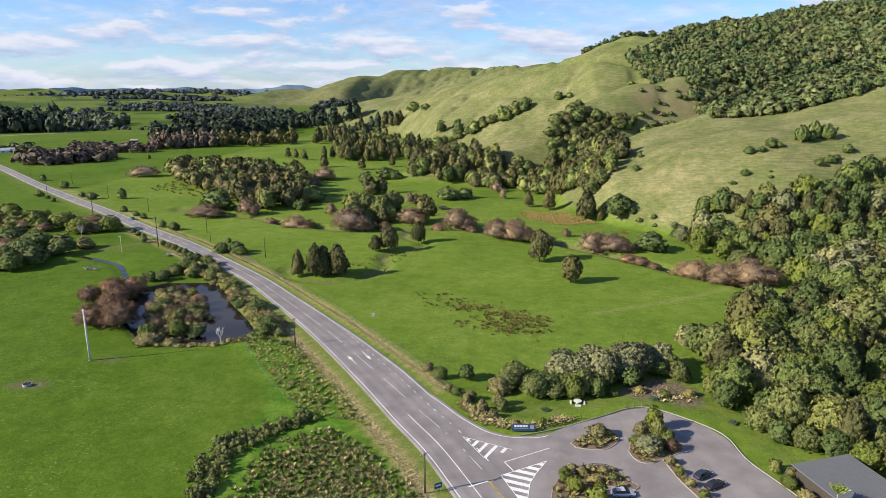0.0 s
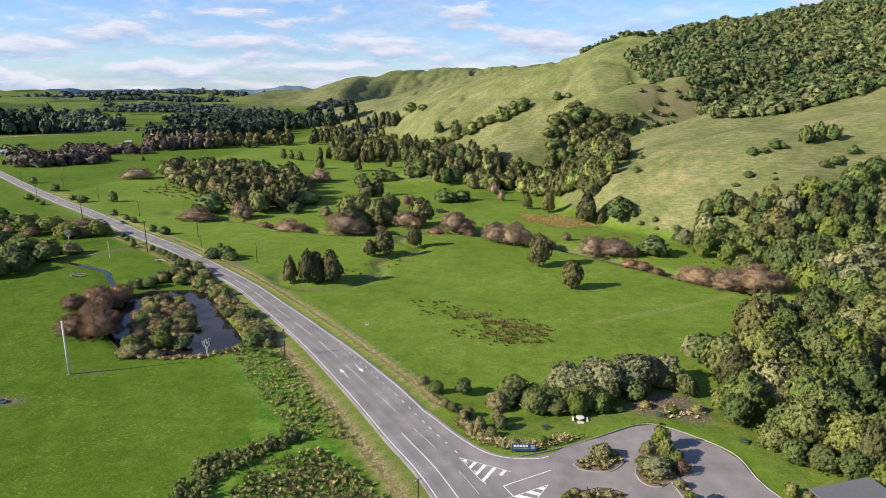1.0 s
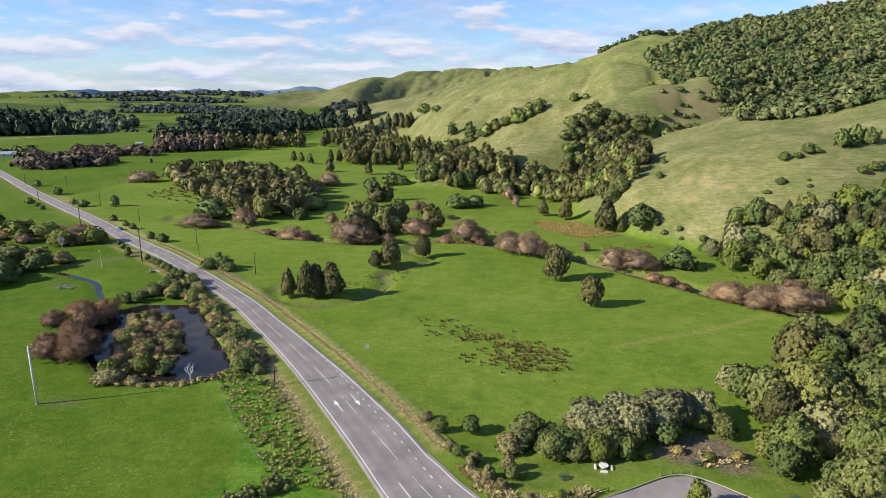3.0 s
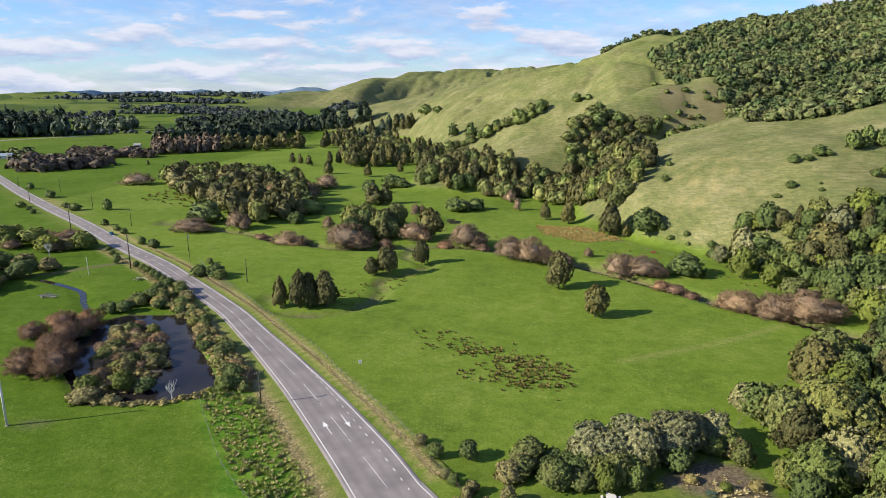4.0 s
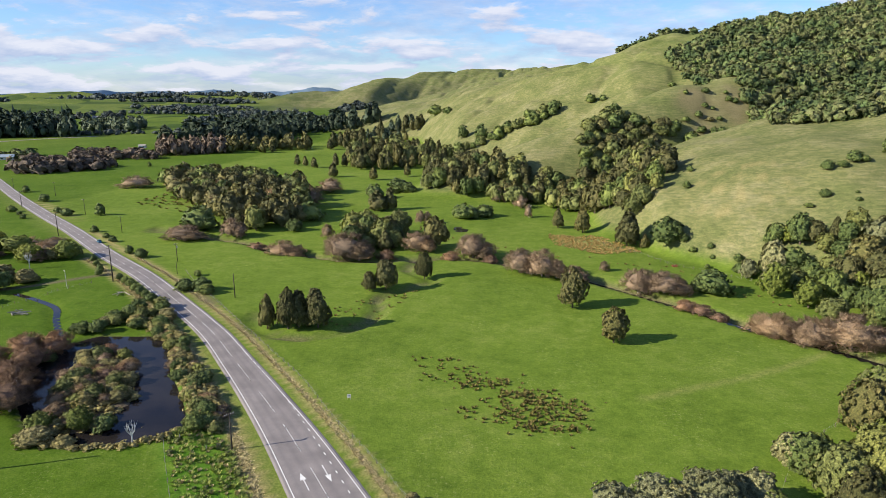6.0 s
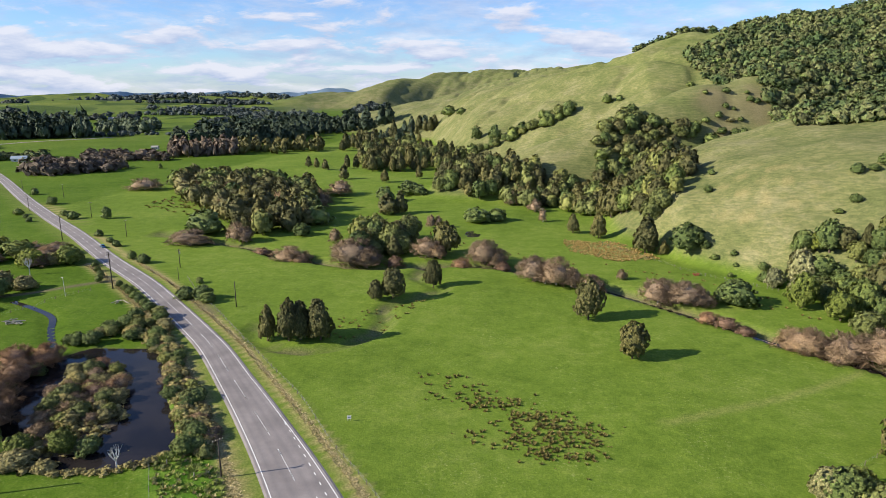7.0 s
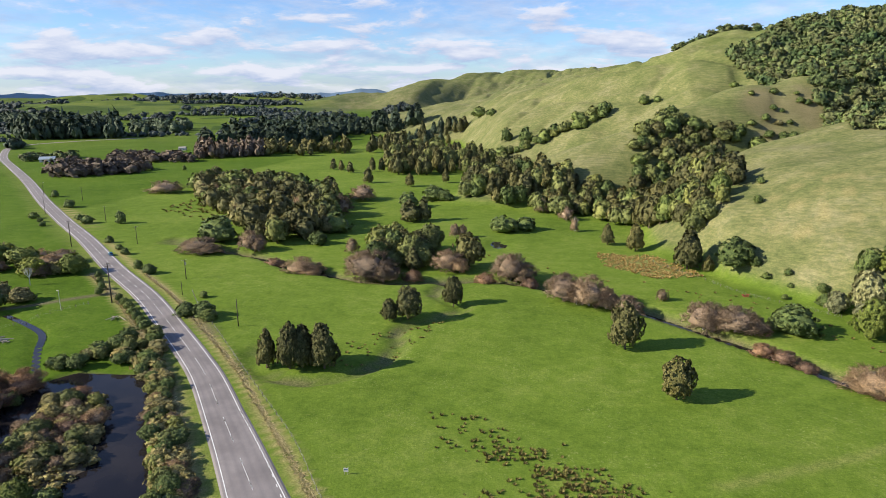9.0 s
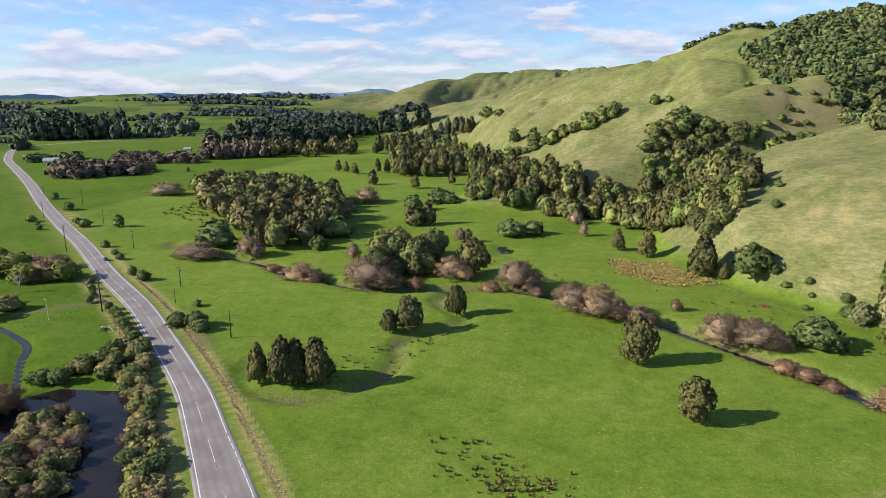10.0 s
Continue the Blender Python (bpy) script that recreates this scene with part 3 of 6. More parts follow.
def crown_data(shape, seed, leaves, size, base, clumps, ball, core=2, body=0.84, twiggy=False, lumps=20, lump=0.2):
    """A crown one metre wide and high: leaf sprays on uneven clumps round a lumpy core; points, faces and soft normals."""
    rng = np.random.default_rng(seed)
    phase = rng.uniform(0, 6.3, 3)
    tilt = rng.uniform(-0.05, 0.05, 2)
    slim = shape in ("cone", "pine")
    knots = rng.normal(size=(lumps, 3))
    knots /= np.linalg.norm(knots, axis=1)[:, None]
    tall = rng.uniform(0.3, 1.0, lumps) * lump * (0.7 if slim else 1.0)

    def unit(v):
        return v / (np.linalg.norm(v, axis=1)[:, None] + 1e-9)

    def surface(d):
        """Points of the uneven crown in the directions d."""
        u, a = (d[:, 2] + 1) / 2, np.arctan2(d[:, 1], d[:, 0])
        env = np.array([envelope(shape, x) for x in u]) * np.minimum(1, np.hypot(d[:, 0], d[:, 1]) * 2.2)
        k = 0.35 if slim else 0.7
        reach = 1 + k * (0.2 * np.sin(2 * a + phase[0] + 4 * u) + 0.14 * np.sin(3 * a + phase[1] - 7 * u) + 0.12 * np.sin(9 * u + phase[2] + a))
        knob = (np.exp(-(1 - d @ knots.T) / 0.09) * tall).max(axis=1) - 0.4 * lump
        r = env * (reach + knob)
        z = base + (1 - base) * (u + 0.25 * knob * (u - 0.4))
        return np.stack([r * np.cos(a) + tilt[0] * z, r * np.sin(a) + tilt[1] * z, z], 1)

    co, fs = ICO[core]
    hub = np.array([0, 0, base + (1 - base) * 0.4])
    inner = hub + (surface(co * (1 - 1e-6)) - hub) * body
    V, N, Fc = [inner], [unit(inner - hub)], [tuple(f) for f in fs]
    k = len(co)
    d = unit(rng.normal(size=(clumps * 4, 3)))
    keep = []
    for i in range(len(d)):
        if d[i, 2] > -0.8 and len(keep) < clumps and all(d[i] @ d[j] < 1 - 1.0 / clumps for j in keep):
            keep.append(i)
    d = d[keep]
    c = hub + (surface(d) - hub) * rng.uniform(0.84, 1.0, (len(d), 1))
    r = ball * rng.uniform(0.7, 1.4, len(d))
    pick = rng.integers(0, len(d), leaves)
    off = unit(rng.normal(size=(leaves, 3)) + unit(c[pick] - hub) * 1.1 + np.array([0, 0, 0.25]))
    p = c[pick] + off * r[pick][:, None] * rng.uniform(0.55, 1.1, (leaves, 1)) * np.array([1, 1, 0.8])
    p[:, 2] = np.maximum(p[:, 2], 0.01)
    out = unit(p - hub)
    s = size * rng.uniform(0.6, 1.5, (leaves, 1))
    if twiggy:
        t = unit(out + rng.normal(size=(leaves, 3)) * 0.6 + np.array([0, 0, 0.3]))
        w = unit(np.cross(t, rng.normal(size=(leaves, 3)))) * 0.075
        tri = np.stack([p - t * s * 1.1 - w * s, p - t * s * 1.1 + w * s, p + t * s * 1.3], 1)
    else:
        face = unit(out * 0.8 + off * 0.6 + rng.normal(size=(leaves, 3)) * 0.45)
        t = unit(np.cross(face, rng.normal(size=(leaves, 3))))
        w = np.cross(face, t)
        tri = np.stack([p - t * s * 0.6 - w * s * 0.55, p - t * s * 0.5 + w * s * 0.55, p + t * s * rng.uniform(0.6, 1.2, (leaves, 1))], 1)
    soft = unit(out * 0.7 + off * 0.55 + rng.normal(size=(leaves, 3)) * 0.35)
    turned = np.sum(np.cross(tri[:, 1] - tri[:, 0], tri[:, 2] - tri[:, 0]) * soft, axis=1) < 0
    tri[turned] = tri[turned][:, ::-1]
    V.append(tri.reshape(-1, 3))
    N.append(np.repeat(soft, 3, axis=0))
    Fc += [(k + 3 * i, k + 3 * i + 1, k + 3 * i + 2) for i in range(leaves)]
    return np.concatenate(V), Fc, np.concatenate(N)


def leafy_mesh(name, data, material):
    co, fs, normals = data
    me = bpy.data.meshes.new(name)
    me.from_pydata(co.tolist(), [], fs)
    me.polygons.foreach_set("use_smooth", np.ones(len(fs), bool))
    me.normals_split_custom_set_from_vertices(normals.tolist())
    me.materials.append(material)
    return me


def trunk_mesh(name, seed, material=None, height_to=0.55, radius=0.035, limbs=5):
    """A tapered trunk whose limbs grow out of its rings."""
    rng = random.Random(seed)
    levels = [-0.04, 0.12, 0.24, 0.36, 0.46, height_to]
    vs, fs = [], []

    def ring(x, y, z, r):
        vs.extend((x + r * math.cos(i * math.tau / 5), y + r * math.sin(i * math.tau / 5), z) for i in range(5))
        return len(vs) - 5

    def tube(a, b):
        fs.extend((a + i, a + (i + 1) % 5, b + (i + 1) % 5, b + i) for i in range(5))

    rings = [ring(rng.uniform(-0.01, 0.01), rng.uniform(-0.01, 0.01), z, radius * (1.1 - 0.75 * max(0, z) / height_to)) for z in levels]
    for a, b in zip(rings, rings[1:]):
        tube(a, b)
    for i in range(limbs):
        k = rng.randrange(1, len(levels) - 1)
        a, z, reach = rng.uniform(0, 6.28), levels[k], rng.uniform(0.2, 0.3)
        knee = ring(reach * 0.5 * math.cos(a), reach * 0.5 * math.sin(a), z + 0.09, radius * 0.35)
        tip = ring(reach * math.cos(a), reach * math.sin(a), z + rng.uniform(0.18, 0.34), radius * 0.12)
        tube(rings[k], knee)
        tube(knee, tip)
    me = bpy.data.meshes.new(name)
    me.from_pydata(vs, [], fs)
    me.materials.append(material or M_BARK)
    return me


KINDS = {}
TR = [trunk_mesh("trunk", i, None, 0.55, 0.035, 2) for i in range(3)]
TW = [trunk_mesh("trunk", 7 + i, M_PALEBARK, 0.5, 0.03, 8) for i in range(2)]


def kind(key, name, label, shape, material, seed, base, trunks, category="tree"):
    """A kind of tree, with crowns for near and for far places."""
    near = [leafy_mesh("crown", crown_data(shape, seed + i, 3000, 0.048, base, 170, 0.058), material) for i in range(5)]
    mid = [leafy_mesh("crown", crown_data(shape, seed + 5 + i, 1350, 0.066, base, 105, 0.07), material) for i in range(5)]
    far = [leafy_mesh("crown", crown_data(shape, seed + 10 + i, 500, 0.105, base, 50, 0.085), material) for i in range(4)]
    KINDS[key] = (name, label, near, mid, far, trunks, category)


kind("cone", "conifer_tree", "tall dense olive green conical native conifer", "cone", M_TOTARA, 10, 0.03, TR)
kind("round", "spreading_tree", "rounded dense dark green broadleaf tree", "round", M_BUSH, 20, 0.08, TR)
kind("olive", "olive_green_tree", "olive green dense native tree with rounded crown", "round", M_OLIVE, 30, 0.08, TR)
kind("lime", "light_green_tree", "light yellowish green leafy native tree", "round", M_LIME, 40, 0.06, TR)
kind("grey", "grey_green_tree", "grey-green tree with pale flowering top", "round", M_GREY, 50, 0.06, TR)
kind("dome", "evergreen_bush", "low rounded dark evergreen bush growing on grass", "dome", M_BUSH, 60, 0.0, TR[:1], "bush")
kind("brown", "brown_scrub_bush", "brownish green winter scrub bush at the water's edge", "dome", M_BROWNBUSH, 65, 0.0, TR[:1], "bush")
kind("pine", "pine_tree", "dark green tall pine in a shelter belt", "pine", M_PINE, 70, 0.04, TR)
kind("oval", "oval_conifer", "olive green native conifer with an oval crown", "egg", M_TOTARA, 75, 0.07, TR)
for key, name, label, mat, seed in (("willow", "bare_willow", "bare pinkish brown winter willow beside the stream", M_TWIG, 80), ("redwillow", "bare_alder", "bare reddish brown winter tree beside the pond", M_TWIGRED, 90)):
    KINDS[key] = (name, label, *([leafy_mesh("crown", crown_data("dome", seed + 3 * j + i, n, size, 0.04, c, ball, 2, 0.74, True), mat) for i in range(3)] for j, (n, size, c, ball) in enumerate(((4200, 0.058, 110, 0.085), (2200, 0.075, 70, 0.095), (700, 0.13, 34, 0.11)))), TW, "tree")

COUNT = [0]
PADDOCK = "paddock conifers"


def tree(key, x, y, w, h, group="", z=None):
    name, label, near, mid, far, trunks, category = KINDS[key]
    COUNT[0] += 1
    rng = random.Random(COUNT[0] * 7 + 3)
    root = tagged(new(name), label, category, group)
    z = ground_z(x, y) - 0.1 if z is None else z
    root.matrix_world = Matrix.LocRotScale((x, y, z), Euler((0, 0, rng.uniform(0, 6.28))), (w, w * rng.uniform(0.9, 1.1), h))
    t = new("trunk", rng.choice(trunks))
    d = math.hypot(x, max(0.0, y - 108))
    c = new("crown", rng.choice(near if d < 140 and w * h > 20 or group == PADDOCK and d < 230 else mid if d < 330 else far))
    t.parent = c.parent = root
    return root


def scatter(poly, spacing, seed, keep=1.0):
    """Uneven places inside an outline."""
    rng = random.Random(seed)
    xs, ys = [p[0] for p in poly], [p[1] for p in poly]
    cand = []
    y = min(ys)
    while y < max(ys):
        x = min(xs) + rng.uniform(0, spacing)
        while x < max(xs):
            q = (x + rng.uniform(-0.42, 0.42) * spacing, y + rng.uniform(-0.42, 0.42) * spacing)
            if rng.random() < keep:
                cand.append(q)
            x += spacing
        y += spacing * 0.87
    if not cand:
        return []
    a = np.array(cand)
    return [q for q, ok in zip(cand, inside(a[:, 0], a[:, 1], poly)) if ok]


def wood(poly, spacing, seed, mix, w, h, keep=1.0, group=""):
    """A wood of single trees; mix: kinds to choose from."""
    rng = random.Random(seed)
    pts = scatter(poly, spacing, seed + 1, keep)
    zs = height(np.array([p[0] for p in pts]), np.array([p[1] for p in pts]))
    for (x, y), z in zip(pts, zs):
        k = rng.choice(mix)
        s = rng.uniform(0.72, 1.3)
        slim = 0.72 if k == "cone" else 1.0
        low = 0.7 if k in ("willow", "redwillow", "brown") else 1.0
        tree(k, x, y, w * s * slim, h * s * low * rng.uniform(0.85, 1.12), group, float(z) - 0.1)


def joined(name, label, category, protos, places, material):
    """Many small plants as one mesh: places of (x, y, z, width, height, turn)."""
    rng = random.Random(len(places))
    V, N, Fc, k = [], [], [], 0
    for x, y, z, w, h, a in places:
        co, fs, *soft = rng.choice(protos)
        ca, sa = math.cos(a), math.sin(a)
        V.append(np.stack([(co[:, 0] * ca - co[:, 1] * sa) * w + x, (co[:, 0] * sa + co[:, 1] * ca) * w + y, co[:, 2] * h + z], 1))
        if soft:
            n = soft[0]
            N.append(np.stack([n[:, 0] * ca - n[:, 1] * sa, n[:, 0] * sa + n[:, 1] * ca, n[:, 2]], 1))
        Fc += [tuple(i + k for i in f) for f in fs]
        k += len(co)
    me = bpy.data.meshes.new(name)
    me.from_pydata(np.concatenate(V).tolist(), [], Fc)
    if N:
        me.polygons.foreach_set("use_smooth", np.ones(len(Fc), bool))
        me.normals_split_custom_set_from_vertices(np.concatenate(N).tolist())
    me.materials.append(material)
    return tagged(new(name, me), label, category, kind="stuff")


def spots(poly, spacing, seed, w, h, keep=1.0, spread=0.35, sink=0.1):
    rng = random.Random(seed)
    pts = scatter(poly, spacing, seed, keep)
    if not pts:
        return []
    zs = height(np.array([p[0] for p in pts]), np.array([p[1] for p in pts]))
    out = []
    for (x, y), z in zip(pts, zs):
        s = rng.uniform(1 - spread, 1 + spread)
        out.append((x, y, float(z) - sink, w * s, h * s * rng.uniform(0.8, 1.2), rng.uniform(0, 6.28)))
    return out


def far_wood(name, label, poly, spacing, seed, material, w, h, shape="round", keep=1.0, clumps=14, leaves=90):
    protos = [crown_data(shape, seed + i, leaves, 0.23, 0.0, clumps, 0.14, 1) for i in range(4)]
    places = spots(poly, spacing, seed, w, h, keep, 0.35, 0.4)
    return joined(name, label, "trees", protos, places, material) if places else None


# conifers, bushes and willows that stand singly
for x, y, w, h in [(-87.8, 253.1, 5.6, 12), (-80.4, 252.6, 7.9, 14), (-77.4, 254.4, 7.5, 13), (-71.0, 255.2, 8.5, 14), (-74.3, 258.5, 8.5, 10.5), (43.0, 386.7, 12.1, 18.5), (22.8, 414.9, 8.7, 13.8), (9.8, 427.6, 6.4, 10.8)]:
    tree("cone", x, y, w * 1.05, h, PADDOCK)
for x, y, w, h in [(-58.6, 297.6, 9.2, 12), (-64.3, 294.8, 5.4, 8), (-46.7, 316.4, 6.6, 12), (12.6, 288.7, 9.4, 14.6), (-50.4, 368.7, 12.2, 15.3), (23.9, 256.7, 8.4, 11.6)]:
    tree("oval", x, y, w, h, PADDOCK)
for x, y, w, h in [(118, 262, 12, 13), (128, 272, 13, 14), (140, 280, 13, 14), (126, 255, 12, 13), (138, 266, 13, 13), (150, 292, 12, 13)]:
    tree("grey", x, y, w, h, "native bush")
for x, y, w, h in [(-249.4, 699.7, 6.6, 10.8), (-238.4, 692.8, 6.5, 10.6), (-225.1, 682.4, 7.5, 10.4), (-206.8, 694.6, 6.5, 14.0), (-199.1, 700.4, 6.5, 12.9), (-182.9, 614.2, 8.5, 12.2), (-142.7, 600.1, 8.1, 10.7), (-119.0, 627.6, 6.6, 12.1), (-103.7, 463.4, 13.2, 12.7), (-96.4, 468.1, 9.0, 13.8), (-205.4, 1030.8, 8.2, 14.1), (50.9, 383.4, 5.1, 7.5)]:
    tree("cone", x, y, w, h, "valley conifers")
for x, y, w, h in [(60.4, 376.4, 13.9, 12.4), (-45.3, 446.0, 14.5, 8.6), (-34.0, 454.2, 11.0, 7.3), (66.1, 312.5, 14.1, 9.2), (-186.5, 389.4, 17.9, 13.7), (-135.7, 425.1, 15.4, 10.8), (-134.0, 396.2, 9.3, 6.9), (-107.6, 540.4, 15.7, 11.1), (-98.9, 535.8, 11.6, 7.5), (-117.7, 508.7, 12.6, 10.4), (-160.2, 493.8, 11.0, 8.7), (-271.1, 422.4, 5.5, 7.7), (-391.5, 663.6, 3.7, 5.3)]:
    tree("dome", x, y, w, h, "paddock bushes")
for x, y, w, h in [(-121.0, 348.9, 14.6, 7.4), (-90.1, 345.1, 18.7, 11.3), (-57.7, 359.8, 11.6, 8.9), (-30.4, 355.0, 13.9, 11.4), (-8.0, 331.0, 12.4, 10.0), (1.5, 326.0, 14, 11.1), (14, 322, 9, 6), (39.0, 313.5, 13.0, 9.2), (48.0, 309.5, 13.0, 8.2), (76.0, 273.2, 15.4, 8.6), (86, 269, 15, 9.3), (95.3, 264.5, 15.3, 9.7), (-185.2, 369.1, 17.1, 6.5), (-161.0, 377.6, 10.4, 9.5)]:
    tree("willow", x, y, w * 1.05, h, "stream willows")
    tree("willow", x + 0.42 * w, y - 0.12 * w, w * 0.7, h * 0.72, "stream willows")
for x, y, w, h in [(-159.0, 533.8, 19.1, 10.1), (-321.5, 534.9, 22.7, 9.4), (-68.8, 425.3, 5.2, 7.5), (-64.9, 426.1, 4.7, 6.9), (-110.7, 383.0, 6.4, 6.9), (-29.0, 511.7, 8.5, 8.4), (-12.9, 489.6, 8.0, 7.9), (-7.4, 458.0, 4.9, 7.9), (28.1, 337.7, 4.0, 4.3)]:
    tree("willow", x, y, w, h, "valley willows")
for x, y, w, h in [(52, 291, 7, 3.6), (57, 287.7, 7, 4.0), (62, 283.5, 6, 3.4), (-40, 348, 8, 5), (-22, 349, 7, 5), (-70, 345, 8, 5), (-140, 360, 9, 4)]:
    tree("redwillow", x, y, w, h, "stream scrub")
HILL = "hillside bushes"
for x, y, w, h in [(126.8, 765.0, 8.2, 5.5), (101.8, 596.9, 8.5, 6.8), (121.5, 600.1, 7.7, 5.0), (132.0, 600.6, 8.4, 5.4), (131.6, 579.3, 5.9, 4.8), (80.0, 433.3, 3.6, 3.4), (67.3, 372.3, 4.1, 3.7), (69.6, 365.1, 3.6, 2.6), (76.5, 362.2, 2.8, 2.8), (73.1, 350.4, 2.6, 2), (76.5, 356.8, 2.3, 1.9), (83.6, 346.4, 2.0, 2.2), (85.5, 349.6, 4.3, 3.4), (84.6, 343.2, 5.4, 4.5), (47.6, 777.5, 9.8, 9.4), (59.9, 771.5, 8.6, 5.8), (157.1, 597.3, 6.7, 4.0), (-91.4, 812.4, 11.0, 14.5), (-69.1, 796.0, 13.0, 15.3), (-164.0, 1052.5, 19.7, 15.9), (-134.2, 976.0, 12.0, 9.7)]:
    tree("dome", x, y, w, h, HILL)
for x, y, w, h in [(125.4, 371.3, 4.4, 3.8), (132.9, 392.2, 5.6, 4.8), (139.5, 391.5, 5.2, 3.0), (146, 395.7, 7.1, 5.5), (165, 402.7, 7.5, 9.2), (176.1, 412.7, 8, 9.5), (182.8, 411.3, 9, 8.5), (171, 405, 6, 6), (150, 395, 4.0, 3.1), (117.6, 367.1, 4.2, 2), (135, 361.2, 2.6, 1.8), (136.6, 367.4, 1.6, 1.2), (163.9, 374.1, 5, 4), (170.9, 379.2, 6, 4.5), (176, 383, 4, 3), (184.7, 389.7, 5, 5), (74, 408.8, 4, 3.6)]:
    tree("dome", x, y, w, h, HILL)
ROADSIDE = "roadside bushes"
for x, y, w, h in [(-388.5, 498.3, 5.8, 5.4), (-343.8, 462.9, 6.8, 5.3), (-304.1, 427.2, 4.8, 3.7), (-291.0, 417.9, 6.6, 5.0), (-242.0, 377.2, 4.0, 3.7), (-226.3, 365.1, 3.5, 2.9), (-217.1, 357.5, 3.7, 3.4), (-193.5, 336.3, 3.9, 4.2), (-183.1, 330.2, 5.2, 4.6), (-135.6, 286.4, 6.9, 5.0), (-129.4, 287.4, 6.9, 5.6), (-125.4, 283.4, 5.5, 4.1), (-141.3, 305.3, 3.0, 2.7), (-201.7, 321.6, 3.0, 2.6), (-335.1, 424.3, 5.6, 4.3), (-322.5, 416.2, 3.2, 2.6), (-194.8, 314.5, 2.8, 2.6), (-311, 406, 3.4, 3)]:
    tree("dome", x, y, w, h, ROADSIDE)
for x, y, w, h in [(-170, 295, 3, 3), (-165, 291.5, 3.2, 3), (-160, 287.5, 3.4, 3.2), (-155, 283, 3.4, 3), (-150.5, 279, 3.6, 3.4), (-146, 275.5, 3.6, 3), (-141, 271, 4.2, 3.6), (-183, 300, 3, 3.2), (-187, 306, 3.2, 3.4)]:
    tree("round", x, y, w, h, ROADSIDE)

# woods
R1 = [(-312, 559), (-313, 593), (-261, 591), (-192, 551), (-152, 481), (-136, 416), (-150, 390), (-166, 392), (-202, 436), (-263, 497)]
wood(R1, 8.8, 1, ["cone", "cone", "olive", "oval", "round", "willow", "brown", "oval"], 10.5, 12.5, 0.95, "central wood")
R2 = [(-103, 362), (-83, 352), (-67, 354), (-64, 376), (-72, 395), (-98, 400)]
wood(R2, 7.6, 2, ["cone", "round", "olive", "oval"], 9.5, 10.5, 0.92, "middle wood")
R3 = [(-85, 533), (-58, 522), (-37, 514), (-22, 500), (-2, 497), (13, 484), (30, 455), (43, 432), (48, 402), (54, 396), (59, 410), (71, 434), (75, 454), (72, 493), (66, 534), (27, 540), (-5, 544), (-26, 550), (-62, 586), (-95, 625)]
wood(R3, 8.2, 3, ["cone", "olive", "oval", "round", "olive", "oval"], 9.8, 12, 0.93, "hill foot wood")
S1 = [(-183, 674), (-156, 656), (-137, 683), (-117, 690), (-95, 640), (-85, 600), (-99, 742), (-114, 797), (-174, 868), (-235, 886), (-224, 782)]
wood(S1, 12, 4, ["cone", "cone", "cone", "olive"], 12, 16, 0.8, "conifer stand")
S2 = [(-273, 857), (-249, 861), (-251, 965), (-218, 1064), (-182, 1058), (-199, 1098), (-268, 1121), (-293, 995)]
wood(S2, 14, 5, ["cone", "pine", "cone"], 13, 17, 0.85, "upper conifer stand")
R5 = [(24, 562), (34, 588), (46, 604), (73, 598), (104, 596), (117, 590), (112, 575), (90, 560), (72, 545), (53, 536), (30, 543)]
wood(R5, 7.4, 6, ["olive", "round", "round", "oval", "olive"], 9.2, 9, 0.95, "gully wood")
wood([(106, 606), (112, 636), (150, 640), (160, 610), (150, 585), (120, 590)], 8, 61, ["dome", "brown", "dome", "round"], 5, 4, 0.55, "gully scrub")
wood([(-87, 757), (-75, 771), (-36, 770), (15, 767), (15, 781), (-31, 785), (-71, 784), (-95, 774)], 9, 62, ["round", "dome", "olive"], 10, 10, 0.85, "hill gully trees")
R7 = [(80, 331), (88, 345), (100, 358), (113, 345), (137, 338), (156, 345), (194, 366), (204, 355), (134, 226), (104, 152), (92, 122), (80, 127), (70, 135), (62, 139.5), (57, 146), (55.5, 153), (55, 164), (57, 182), (80, 217), (106, 238), (115, 267), (106, 304)]
wood(R7, 8.2, 7, ["olive", "round", "round", "olive", "round", "cone", "olive", "lime", "round", "olive", "oval", "round", "grey"], 9, 11, 0.98, "native bush")
for k, x, y, w, h in [("round", 56, 191, 9, 8.5), ("grey", 53.5, 193, 7, 7.5), ("lime", 60, 196, 7, 6), ("olive", 57.5, 144, 6, 6), ("round", 60, 139.5, 5.6, 5), ("olive", 64.5, 137, 6, 5.4), ("round", 69.5, 134.5, 6.4, 6.2), ("round", 53.5, 155, 7, 7.4), ("olive", 52.6, 162, 6, 6), ("lime", 74, 131, 6, 6), ("olive", 110, 282, 8, 11), ("lime", 96, 300, 8, 11), ("lime", 88, 312, 9, 13), ("olive", 99, 288, 9, 8), ("olive", 98, 322, 9, 9), ("round", 106, 327, 9, 9), ("round", 112, 318, 10, 10), ("olive", 104, 312, 9, 9), ("round", 118, 330, 9, 9)]:
    tree(k, x, y, w, h, "native bush")
wood([(13, 164), (24, 164), (37, 170), (44, 175), (42, 181), (28, 177), (14, 171)], 3.7, 81, ["grey"], 7.2, 7.0, 0.97, "hedge trees")
wood([(7, 154), (14, 155.5), (24, 160.5), (37, 167.5), (37, 170), (22, 165), (7, 160)], 3.7, 83, ["round", "olive", "lime", "round"], 5.2, 5.0, 0.95, "hedge trees")
